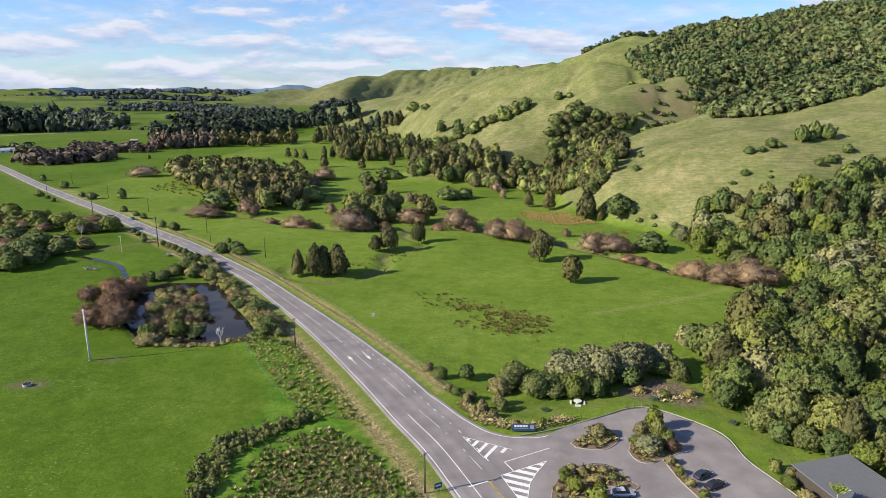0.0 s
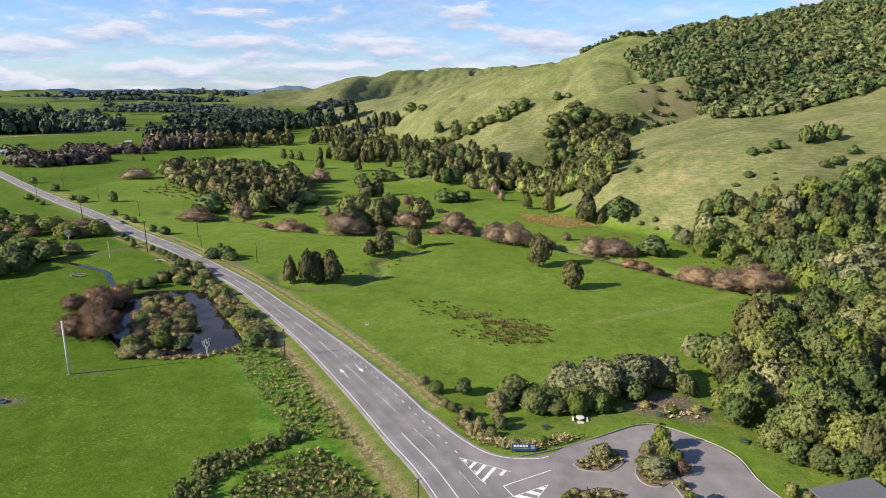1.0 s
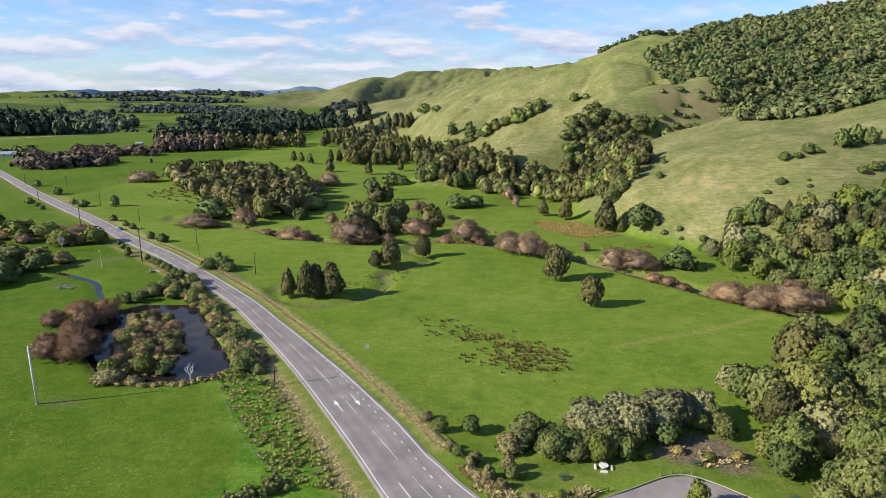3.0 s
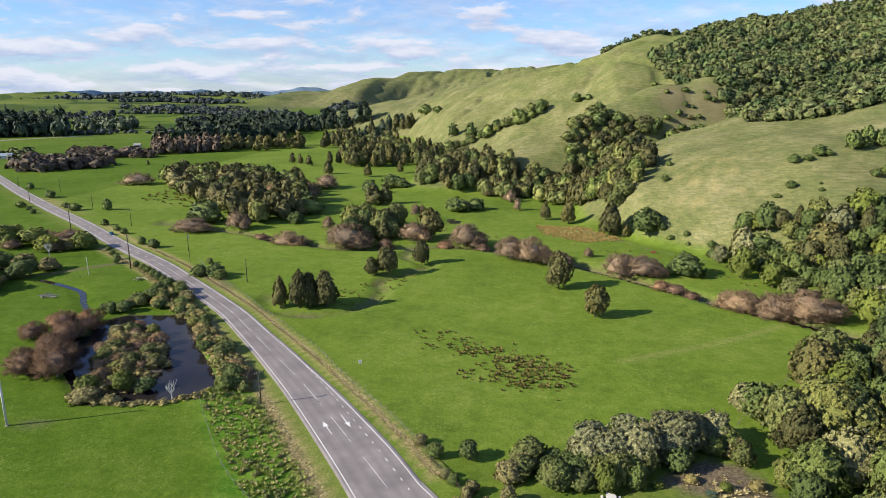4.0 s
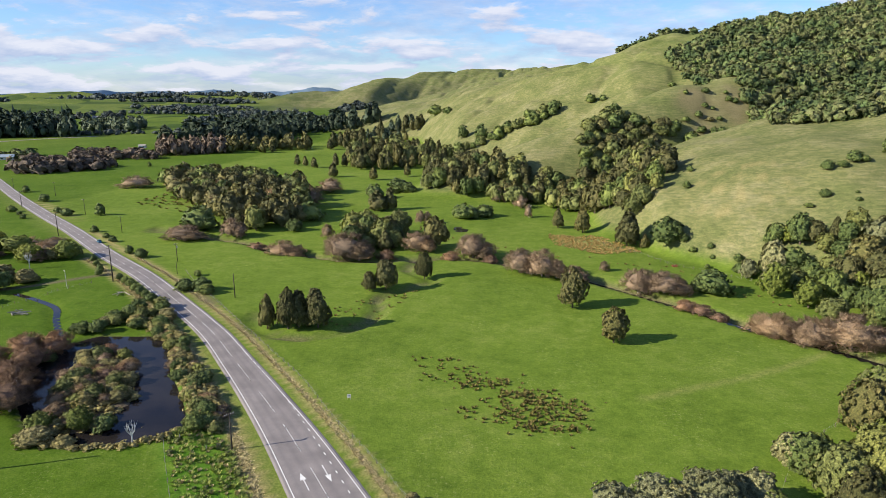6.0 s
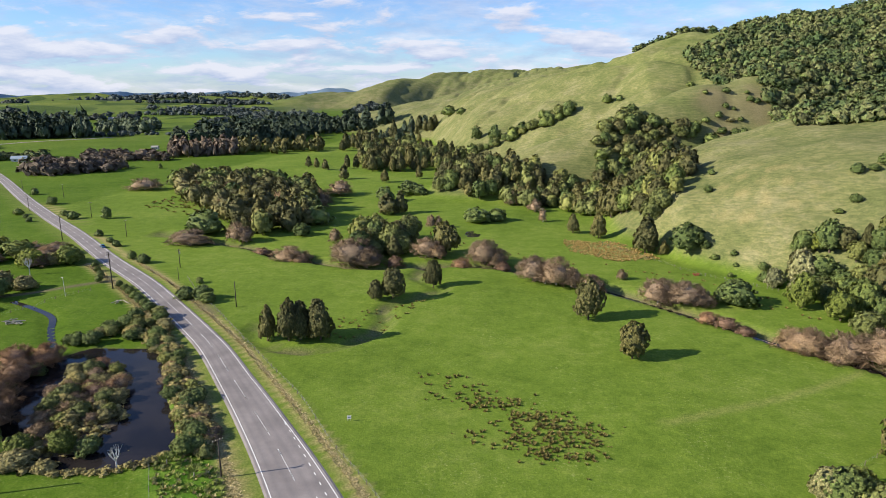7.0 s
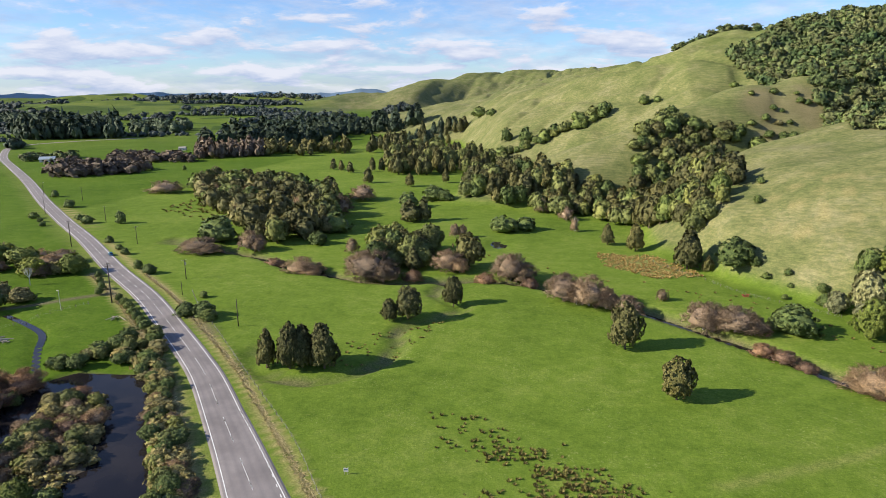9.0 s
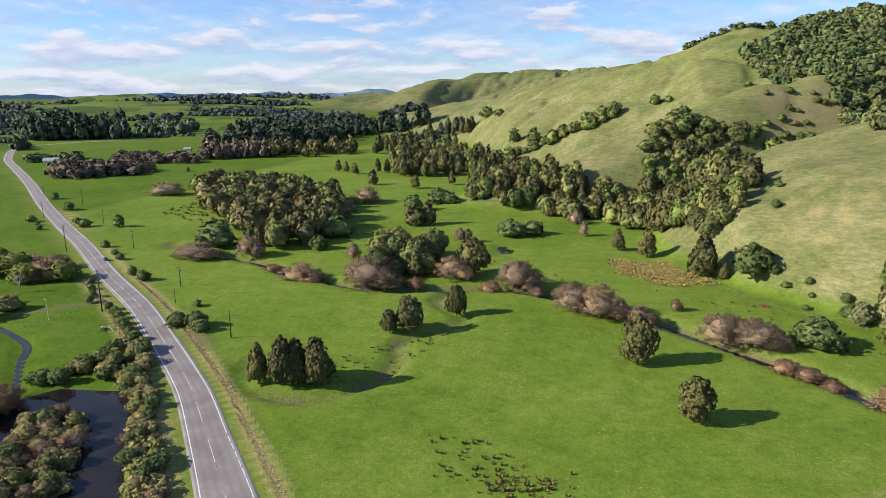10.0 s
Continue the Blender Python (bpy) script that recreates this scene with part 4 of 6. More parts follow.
wood([(-3, 157), (7, 155), (16, 158), (14, 166), (0, 166)], 4.0, 82, ["round", "olive", "brown", "olive"], 4.8, 4.6, 0.95, "hedge trees")
wood([(38, 170), (46, 170), (49, 173), (43, 178)], 3.6, 84, ["redwillow", "brown", "round"], 5.0, 5.0, 0.9, "hedge trees")
for k, x, y, w, h in [("round", -18, 163, 3.4, 3.4), ("round", -11, 164, 4.2, 4.2), ("brown", -22, 168, 3, 2.4), ("lime", 17, 156, 4.6, 6.4), ("round", 23, 158, 4.2, 5.5), ("olive", 46, 169, 4.5, 5), ("dome", -13, 154, 2.5, 2.2), ("brown", -9, 152, 2.6, 2.6), ("brown", -2, 150, 3.2, 3.4), ("brown", -15, 156, 2.2, 2)]:
    tree(k, x, y, w, h, "hedge trees")
L1 = [(-204, 262), (-203, 275), (-198, 285), (-215, 292), (-250, 290), (-330, 280), (-330, 230), (-240, 225), (-215, 240)]
wood(L1, 9, 9, ["round", "brown", "round", "willow", "willow"], 10, 8.5, 0.9, "roadside wood")
wood([(-238, 314), (-222, 316), (-212, 326), (-224, 335), (-250, 343), (-300, 350), (-310, 325)], 8, 91, ["lime", "lime", "brown", "willow"], 10, 7, 0.85, "roadside wood")
# round the pond
wood(ISLAND, 3.6, 10, ["brown", "willow", "olive", "brown", "redwillow", "olive", "willow"], 4.4, 3.9, 0.85, "pond island trees")
for x, y, w, h in [(-141, 226, 10, 6.5), (-146, 221, 9, 6), (-139, 214, 9, 6), (-136, 203, 9, 6), (-129, 196, 10, 7.5), (-124, 190, 11, 8), (-133, 190, 9, 7), (-150, 213, 7, 5)]:
    tree("redwillow", x - 2.5, y - 0.8, w * 1.08, h * 1.05, "pond alders")
for k, x, y, w, h in [("lime", -112, 182, 6, 6), ("lime", -103.5, 184, 5.5, 5.6), ("round", -98, 185, 5, 4), ("brown", -110, 177.5, 7.5, 3.4), ("brown", -103, 178, 5, 2.6), ("brown", -117, 201, 6, 4), ("round", -141, 219, 5, 4)]:
    tree(k, x, y, w, h, "pond island trees")
EAST_BANK = [(-129, 248), (-125, 255), (-101, 228), (-88, 212), (-74, 196), (-69, 185), (-78, 188), (-87, 202), (-102, 220), (-110, 233)]
wood(EAST_BANK, 3.1, 11, ["brown", "olive", "brown", "round", "willow", "brown"], 3.9, 3.2, 0.95, "pond bank scrub")
wood([(-151, 235), (-144, 244), (-141, 260), (-133, 268), (-121, 258), (-121, 244), (-138, 241), (-147, 233)], 4.4, 12, ["brown", "round", "olive"], 4.6, 3.8, 0.85, "pond bank scrub")

# far woods
far_wood("hill_forest", "dense dark native forest on the upper hillside", [(126, 826), (160, 845), (206, 904), (278, 974), (360, 985), (500, 960), (500, 660), (500, 560), (420, 525), (300, 505), (200, 500), (150, 520), (158, 556), (166, 591), (162, 614), (156, 646), (150, 725), (140, 782)], 6.4, 101, M_FOREST, 8, 8.5, "round", 1.0, 10, 58)
far_wood("ridge_scrub", "dark scrub along the hill's skyline", [(84, 884), (112, 918), (141, 945), (210, 960), (284, 980), (284, 992), (208, 974), (136, 958), (80, 896)], 6, 107, M_FOREST, 9, 6, "dome", 0.8)
BELT = "dark pine shelter belt across the far plain"
far_wood("shelter_belt", BELT, [(-895, 978), (-763, 1037), (-832, 1123), (-1007, 1095), (-960, 1010)], 13, 102, M_PINE, 17, 27, "pine", 0.9)
far_wood("shelter_belt", BELT, [(-828, 1155), (-742, 1169), (-812, 1308), (-953, 1317)], 17, 112, M_PINE, 17, 17, "round", 0.7)
far_wood("shelter_belt", BELT, [(-1349, 1343), (-1180, 1344), (-1286, 1458), (-1518, 1499)], 20, 113, M_PINE, 20, 18, "round", 0.7)
far_wood("shelter_belt", BELT, [(-505, 867), (-468, 926), (-398, 977), (-409, 1190), (-279, 1164), (-285, 1188), (-555, 1442), (-601, 1224), (-529, 1017)], 15, 103, M_PINE, 17, 21, "pine", 0.85)
far_wood("bare_poplars", "bare brown winter trees before the shelter belt", [(-445, 764), (-373, 797), (-400, 847), (-481, 825)], 9, 114, M_FARTWIG, 9, 14, "cone", 0.9)
far_wood("conifer_row", "row of small green conifers on the far flat", [(-373, 797), (-329, 825), (-291, 875), (-311, 928), (-412, 869)], 12, 115, M_TOTARA, 9, 13, "cone", 0.6)
far_wood("hedgerow", "brown winter hedgerow trees beside far paddocks", [(-506, 609), (-466, 593), (-416, 627), (-432, 669), (-524, 670)], 10, 104, M_FARTWIG, 12, 10, "round", 0.85)
far_wood("hedgerow", "brown winter hedgerow trees beside far paddocks", [(-515, 709), (-433, 742), (-455, 775), (-555, 756)], 13, 105, M_FARTWIG, 12, 8, "dome", 0.7)
far_wood("hedgerow", "dark hedge beside the far road bend", [(-759, 821), (-789, 868), (-841, 919), (-823, 882)], 10, 106, M_PINE, 12, 10, "round", 0.9)
far_wood("hedgerow", "dark garden trees round a far farmhouse", [(-630, 704), (-560, 700), (-598, 761), (-666, 748)], 12, 116, M_FOREST, 10, 7, "dome", 0.6)
rng_far = random.Random(5)
for i in range(42):
    d, a = rng_far.uniform(1300, 3900), radians(rng_far.uniform(-52, -22))
    x, y = d * math.sin(a), d * math.cos(a)
    if -520 < x and y < 1500:
        continue
    L, w2 = rng_far.uniform(60, 260) * d / 2200, rng_far.uniform(7, 22) * d / 2200
    box = [(x - L, y - w2), (x + L, y - w2 * 0.3), (x + L * 0.8, y + w2), (x - L * 0.7, y + w2)]
    far_wood("far_trees", "dark trees on the distant plain with blue-green haze painted in", box, 12 * d / 1800, 200 + i, M_HAZED_TREE, 15 * d / 1800, 12 * d / 2000, "round", 0.8, 8, 30)
far_wood("far_gully_trees", "dark trees in a gully of the distant hills", [(-626, 2002), (-520, 1960), (-572, 2288), (-639, 2348)], 22, 301, M_HAZED_TREE, 24, 22, "round", 0.9)


# ---- tufts, flax and dry grass ----
def swollen_outline(pts, by=1.5):
    c = sum((Vector(p) for p in pts), Vector((0, 0))) / len(pts)
    return [tuple(Vector(p) + (Vector(p) - c).normalized() * by) for p in pts]


def tuft_mesh(seed, blades, lean, wide):
    """A tuft of blades one metre high."""
    rng = np.random.default_rng(seed)
    vs, fs = [], []
    for i in range(blades):
        a, l = rng.uniform(0, math.tau), rng.uniform(0.1, lean)
        f = np.array([math.cos(a), math.sin(a), 0]) * rng.uniform(0, 0.14)
        tip = f + np.array([math.cos(a) * l, math.sin(a) * l, rng.uniform(0.6, 1.0)])
        s = np.array([-math.sin(a), math.cos(a), 0]) * wide
        k = len(vs)
        vs += [tuple(f - s), tuple(f + s), tuple(tip * [0.75, 0.75, 0.8] + s), tuple(tip * [1, 1, 0.86])]
        fs.append((k, k + 1, k + 2, k + 3))
    return np.array(vs), fs


RUSHES = [tuft_mesh(i, 22, 0.5, 0.07) for i in range(4)]
FLAX = [tuft_mesh(10 + i, 20, 0.75, 0.06) for i in range(4)]
SCRUBS = [tuft_mesh(40 + i, 34, 0.8, 0.08) for i in range(4)]
GRASSES = [tuft_mesh(20 + i, 10, 1.9, 0.13) for i in range(4)]
DOMES = [crown_data("dome", 400 + i, 70, 0.2, 0.0, 12, 0.16, 1, 0.7) for i in range(4)]
T1 = [(-37, 238), (-24, 238), (-5, 226), (-8, 219), (-20, 217), (-30, 224)]
T2 = [(-9, 219), (5, 221), (14, 211), (11, 200), (1, 198), (-8, 204)]
places = spots(T1, 1.5, 1, 1.1, 0.75, 0.32) + spots([(-22, 225), (-7, 227), (-5, 222), (-18, 218)], 1.15, 2, 1.15, 0.75, 0.55, 0.5) + spots(T2, 1.05, 3, 1.15, 0.8, 0.5, 0.5) + spots(swollen_outline(T2, 2.5), 1.9, 31, 1.0, 0.7, 0.4, 0.5) + spots([(-20, 206), (-8, 218), (-4, 199), (-14, 199)], 2.0, 4, 1.1, 0.75, 0.4) + spots([(-40, 240), (20, 225), (16, 192), (-24, 196)], 7, 5, 0.9, 0.6, 0.3)
joined("rush_tufts", "dark brownish rush tufts dotted over wet pasture", "rushes", RUSHES, places, M_RUSH)
places = spots([(-285, 470), (-225, 440), (-200, 452), (-225, 500), (-280, 520)], 4, 6, 3.0, 1.2, 0.35) + spots([(-60, 395), (60, 350), (66, 335), (-30, 372)], 5, 7, 1.4, 0.8, 0.3) + spots([(50, 345), (90, 320), (100, 290), (60, 320)], 4, 8, 1.3, 0.9, 0.4) + spots([(-95, 252), (-55, 260), (-42, 300), (-60, 292), (-92, 246)], 2.5, 9, 1.2, 0.6, 0.4)
joined("rush_tufts", "scattered dark rushes along damp ground", "rushes", RUSHES, places, M_RUSH)
joined("reed_bed", "patch of dry brown reeds by the stream", "reeds", RUSHES, spots(REEDS, 1.5, 10, 1.6, 0.9, 0.7), M_REED)
joined("bank_scrub", "low brown and olive scrub along the pond bank", "scrub", DOMES, spots(EAST_BANK, 1.8, 21, 2.4, 1.8, 0.8) + spots([(-100, 180), (-88, 183), (-80, 190), (-84, 192), (-92, 187)], 1.6, 22, 1.6, 0.9, 0.6) + spots(swollen_outline(ISLAND), 2.2, 23, 2.2, 1.3, 0.7) + spots([(-113, 178), (-104, 175), (-96, 176), (-89, 177.5), (-82, 182), (-78.5, 188), (-82, 187), (-89, 180.5), (-100, 177.8), (-112, 180)], 1.2, 24, 1.7, 0.9, 0.8), M_BROWNBUSH)
HEDGE = [(-58, 100), (-63, 114), (-62, 126), (-55, 134), (-47, 140), (-43, 137), (-52, 128), (-56, 120), (-54, 100)]
FLAXLAND = [(-82, 184), (-76, 188), (-65, 182), (-51, 163), (-38, 145), (-30, 134), (-36, 138), (-48, 139), (-61, 155), (-74, 172)]
BROWNLAND = [(-52, 100), (-52, 125), (-41, 134), (-31, 127), (-21, 117), (-14, 108), (-10, 96)]
joined("flax_clumps", "green flax and tussock clumps in a damp strip", "flax", FLAX, spots(FLAXLAND, 1.2, 11, 1.1, 0.9, 0.5) + spots(HEDGE, 1.8, 12, 1.4, 1.5, 0.5) + spots(BROWNLAND, 2.6, 13, 1.2, 1.2, 0.3), M_FLAX)
joined("dry_tussocks", "tan dry tussocks among the flax strip", "tussock", RUSHES, spots(FLAXLAND, 1.7, 19, 1.1, 0.8, 0.4) + spots(BROWNLAND, 1.6, 20, 1.1, 0.9, 0.4), M_STRAW)
joined("brown_scrub", "brown winter scrub covering rough ground", "scrub", SCRUBS, spots(ROUGH, 0.95, 14, 1.0, 0.75, 0.6, 0.5), M_BROWNBUSH)
joined("olive_scrub", "olive green tussocks among brown winter scrub", "scrub", SCRUBS, spots(BROWNLAND, 1.3, 15, 1.1, 0.8, 0.6, 0.5), M_FLAX)
joined("green_scrub", "low green scrub along the paddock's edge", "scrub", DOMES, spots(HEDGE, 1.6, 16, 1.8, 1.6, 0.7) + spots(BROWNLAND, 3.2, 17, 1.3, 0.8, 0.3) + spots(FLAXLAND, 2.4, 18, 1.2, 0.8, 0.35), M_OLIVE)


def along(line, step, side, seed, w, h, keep=0.9):
    rng = random.Random(seed)
    out = []
    for a, b in zip(line, line[1:]):
        n = max(1, int((b - a).length / step))
        for i in range(n):
            if rng.random() > keep:
                continue
            p = a.lerp(b, (i + rng.random()) / n)
            s = rng.uniform(0.6, 1.4)
            out.append((p.x + rng.uniform(-side, side), p.y + rng.uniform(-side, side), -0.05, w * s, h * s, rng.uniform(0, 6.28)))
    return out


near_right = [p for p in RIGHT_VERGE if p.y < 330]
joined("dry_grass_verge", "strip of dry straw-coloured grass beside the road fence", "grass", GRASSES, along(near_right, 0.12, 0.7, 30, 0.45, 0.3) + along(LEFT_VERGE, 0.09, 1.0, 31, 0.5, 0.32), M_STRAW)


# ---- water ----
def flat(name, pts, z, material, parent=None):
    """A flat sheet with an outline."""
    bm = bmesh.new()
    f = bm.faces.new([bm.verts.new((x, y, z)) for x, y in pts])
    if f.normal.z < 0:
        bmesh.ops.reverse_faces(bm, faces=bm.faces)
    bmesh.ops.triangulate(bm, faces=bm.faces[:])
    me = bpy.data.meshes.new(name)
    bm.to_mesh(me)
    bm.free()
    me.materials.append(material)
    ob = new(name, me)
    ob.parent = parent
    return ob


tagged(flat("water_pond", swollen_outline(POND, 1.5), -0.62, M_WATER), "still dark brown pond water among scrub", "pond", kind="structure")
tagged(flat("water_lake", swollen_outline(LITTLE_LAKE, 1.5), -0.45, M_WATER), "small still pool in the pasture", "pool", kind="structure")


def ribbon(name, line, width, z, label):
    rows = []
    for i, p in enumerate(line):
        t = (line[min(i + 1, len(line) - 1)] - line[max(i - 1, 0)]).normalized()
        n = Vector((t.y, -t.x, 0)) * width / 2
        rows.append([(p.x - n.x, p.y - n.y, z), (p.x + n.x, p.y + n.y, z)])
    return tagged(strip(name, rows, M_WATER), label, "stream", kind="structure")


ribbon("water_stream", STREAM, 2.6, -1.9, "narrow dark stream winding across the pasture")
ribbon("water_creek", CREEK, 2.2, -0.72, "small creek that feeds the pond")


# ---- junction and car park ----
PARK_Z = 0.156
pavement = tagged(flat("pavement_car_park", CARPARK, PARK_Z, M_ROAD), "grey sealed junction and car park", "car park", kind="structure")


def solid(name, bm, material, parent=None, label="", smooth=False):
    """Links a bmesh as one mesh object, under a thing or a part."""
    me = bpy.data.meshes.new(name)
    bm.normal_update()
    bm.to_mesh(me)
    bm.free()
    me.materials.append(material)
    if smooth:
        me.polygons.foreach_set("use_smooth", [True] * len(me.polygons))
    ob = new(name, me)
    ob.parent = parent
    if label:
        tagged(ob, label)
    return ob


def box(bm, size, at, turn=0.0, bevel=0.0, tilt=None):
    m = Matrix.Translation(at) @ Matrix.Rotation(turn, 4, "Z") @ (tilt or Matrix.Identity(4)) @ Matrix.Diagonal((*size, 1))
    r = bmesh.ops.create_cube(bm, size=1.0, matrix=m)
    if bevel:
        es = list({e for v in r["verts"] for e in v.link_edges})
        bmesh.ops.bevel(bm, geom=es, offset=bevel, segments=2, affect="EDGES", profile=0.7)


def pole_part(bm, a, b, r0, r1, n=8):
    a, b = Vector(a), Vector(b)
    m = (b - a).to_track_quat("Z", "Y").to_matrix().to_4x4()
    m.translation = (a + b) / 2
    bmesh.ops.create_cone(bm, cap_ends=True, segments=n, radius1=r0, radius2=r1, depth=(b - a).length, matrix=m)


def kerb(name, pts, closed=False, wide=0.18, high=0.14, z=PARK_Z, parent=None, material=None):
    """A raised kerb along a line."""
    line = curve(pts + ([pts[0]] if closed else []), 1.0)
    rows = []
    for i, p in enumerate(line):
        t = (line[min(i + 1, len(line) - 1)] - line[max(i - 1, 0)]).normalized()
        n = Vector((t.y, -t.x, 0)) * wide / 2
        rows.append([(p.x - n.x, p.y - n.y, z - 0.05), (p.x - n.x * 0.8, p.y - n.y * 0.8, z + high), (p.x + n.x * 0.8, p.y + n.y * 0.8, z + high), (p.x + n.x, p.y + n.y, z - 0.05)])
    return strip(name, rows, material or M_KERB, parent)


tagged(kerb("trim_kerb", [(3.3, 135.2), (12, 139.4), (21, 145.2), (29, 150.7), (33.6, 152.1), (39, 149.7), (46.2, 144), (49.3, 139.2), (50.8, 130.2), (55.8, 119), (62, 101)]), "pale concrete kerb round the car park", "kerb", kind="structure")


def stroke(name, a, b, wide, material=None, parent=None, z=None):
    a, b = Vector((*a, 0)), Vector((*b, 0))
    d = (b - a).normalized()
    n = Vector((d.y, -d.x, 0)) * wide / 2
    q = [a - n, a + n, b + n, b - n]
    return flat(name, [(v.x, v.y) for v in q], z or PARK_Z + 0.03, material or M_PAINT, parent or pavement)


def hatch(a, b, c, bars):
    """A hatched triangle: outline from a, bars between the edge ab and the way a-c-b."""
    a, b, c = Vector(a), Vector(b), Vector(c)
    for p, q in ((a, b), (a, c)):
        stroke("hatch_line", p, q, 0.14)
    for i in range(bars):
        t = (i + 0.7) / (bars + 0.3)
        p = a.lerp(b, t)
        q = a.lerp(c, t / 0.7) if t < 0.7 else b.lerp(c, (1 - t) / 0.3)
        if (q - p).length > 0.4:
            stroke("hatch_bar", p, q, 0.75)


hatch((-9.5, 133.3), (1.4, 129.2), (-4.3, 125.2), 5)


def along_line(pts, t):
    """The place at the share t of a line's length."""
    pts = [Vector(q) for q in pts]
    run = t * sum((b - a).length for a, b in zip(pts, pts[1:]))
    for a, b in zip(pts, pts[1:]):
        if run <= (b - a).length:
            return a.lerp(b, run / (b - a).length)
        run -= (b - a).length
    return pts[-1]


# the splitter island: bars between its outer and its curved inner side
OUTER, INNER = [(8.7, 125.6), (-0.7, 119.3), (4.6, 108.5)], [(8.7, 125.6), (6.5, 121.2), (5.1, 117.4), (4.6, 113), (4.9, 108.5)]
for side_line in (OUTER, INNER):
    for a, b in zip(side_line, side_line[1:]):
        stroke("hatch_line", a, b, 0.16)
for i in range(8):
    t0, t1 = (i + 0.55) / 8.6, (i + 1.05) / 8.6
    flat("hatch_bar", [tuple(along_line(OUTER, t0)), tuple(along_line(OUTER, t1)), tuple(along_line(INNER, t1)), tuple(along_line(INNER, t0))], PARK_Z + 0.034, M_PAINT, pavement)
stroke("give_way_line", (9.5, 130.7), (-0.1, 124.2), 0.22)
stroke("give_way_line", (-0.1, 124.2), (1.9, 121.1), 0.22)
stroke("limit_line", (-6.9, 114.7), (-3.1, 117.1), 0.3, z=PARK_Z + 0.045)
CORNER = curve([(-19.6, 152.4), (-16.4, 148.8), (-11.6, 142.9), (-7.4, 138.6), (-3.7, 135.7), (1, 134.3), (6.8, 134.7), (10.2, 136.4)], 0.8)
strip("edge_line", [[(p.x + q * 0.1 * n.x, p.y + q * 0.1 * n.y, PARK_Z + 0.03) for q in (-1, 1)] for p, n in ((a, Vector((b.y - a.y, a.x - b.x)).normalized()) for a, b in zip(CORNER, CORNER[1:]))], M_PAINT, pavement)
for o in (0.0, 0.35):
    stroke("no_passing_line", (-3.1 + o, 117.0), (4.8 + o, 103), 0.12, M_YELLOW, z=PARK_Z + 0.045)
for x, y, dx, dy in ((-46.4, 174.2, 0.59, -0.81), (-39.1, 172.4, -0.59, 0.81)):
    tip, d = Vector((x, y)), Vector((dx, dy))
    n = Vector((d.y, -d.x))
    flat("arrow_head", [tuple(tip), tuple(tip + d * 2.6 + n * 0.65), tuple(tip + d * 2.6 - n * 0.65)], ROAD_Z + 0.025, M_PAINT, road)
    stroke("arrow_shaft", tuple(tip + d * 2.5), tuple(tip + d * 6.6), 0.2, parent=road, z=ROAD_Z + 0.025)


def traffic_island(pts, label):
    isl = tagged(new("traffic_island"), label, "island", "planted islands")
    c = sum((Vector(p) for p in pts), Vector((0, 0))) / len(pts)
    isl.location = (c.x, c.y, PARK_Z)
    loc = [(p[0] - c.x, p[1] - c.y) for p in pts]
    smooth_pts = [(v.x, v.y) for v in curve(loc + [loc[0]], 0.7)][:-1]
    flat("planting_bed", smooth_pts, 0.1, M_MULCH, isl)
    kerb("kerb", loc, True, 0.22, 0.15, 0.0, isl)
    return isl


ISL1 = [(14.2, 133.3), (15.2, 131.6), (21.2, 131.4), (24.8, 135.5), (24.1, 139), (18.2, 137.1)]
ISL2 = [(26.4, 131.3), (26.9, 129), (28.2, 127.3), (30.6, 127.2), (33, 129.3), (37.6, 132.3), (38.2, 135), (36, 140), (33, 142.5), (29.5, 139.5), (27.4, 135)]
ISL3 = [(9.0, 112.5), (9.6, 116.6), (11.5, 120.4), (14.5, 123.3), (19.3, 125.5), (22.6, 124.2), (24.8, 120.5), (26.3, 118.6), (25.4, 117.4), (20, 117.6), (18.5, 113), (17, 104), (11, 104)]
ISLS = [(33.0, 129.0), (34.2, 129.4), (36.4, 122.4), (39.4, 114.6), (42.4, 106), (41, 105.4), (37.4, 115), (34.8, 121.6)]
traffic_island(ISL1, "small kerbed island with shrubs and mulch")
traffic_island(ISL2, "kerbed car park island planted with shrubs")
traffic_island(ISL3, "large kerbed island with shrubs, lawn and timber fence")
traffic_island(ISLS, "narrow kerbed planting strip between parking bays")
PLANTED = []
for poly, gap, keep, s in ((ISL1, 0.9, 0.5, 62), (ISL2, 1.0, 0.5, 63), ([p for p in ISL3], 1.1, 0.5, 64), (ISLS, 0.8, 0.5, 65)):
    PLANTED += [(x, y, PARK_Z + 0.08, w, h, a) for x, y, z, w, h, a in spots(swollen_outline(poly, -0.5), gap, s, 1.2, 0.8, keep)]
joined("island_tussocks", "brown and tan tussock grasses on the planted islands", "tussock", SCRUBS, PLANTED, M_BROWNBUSH)
ISLAND_SHRUBS = "island shrubs"
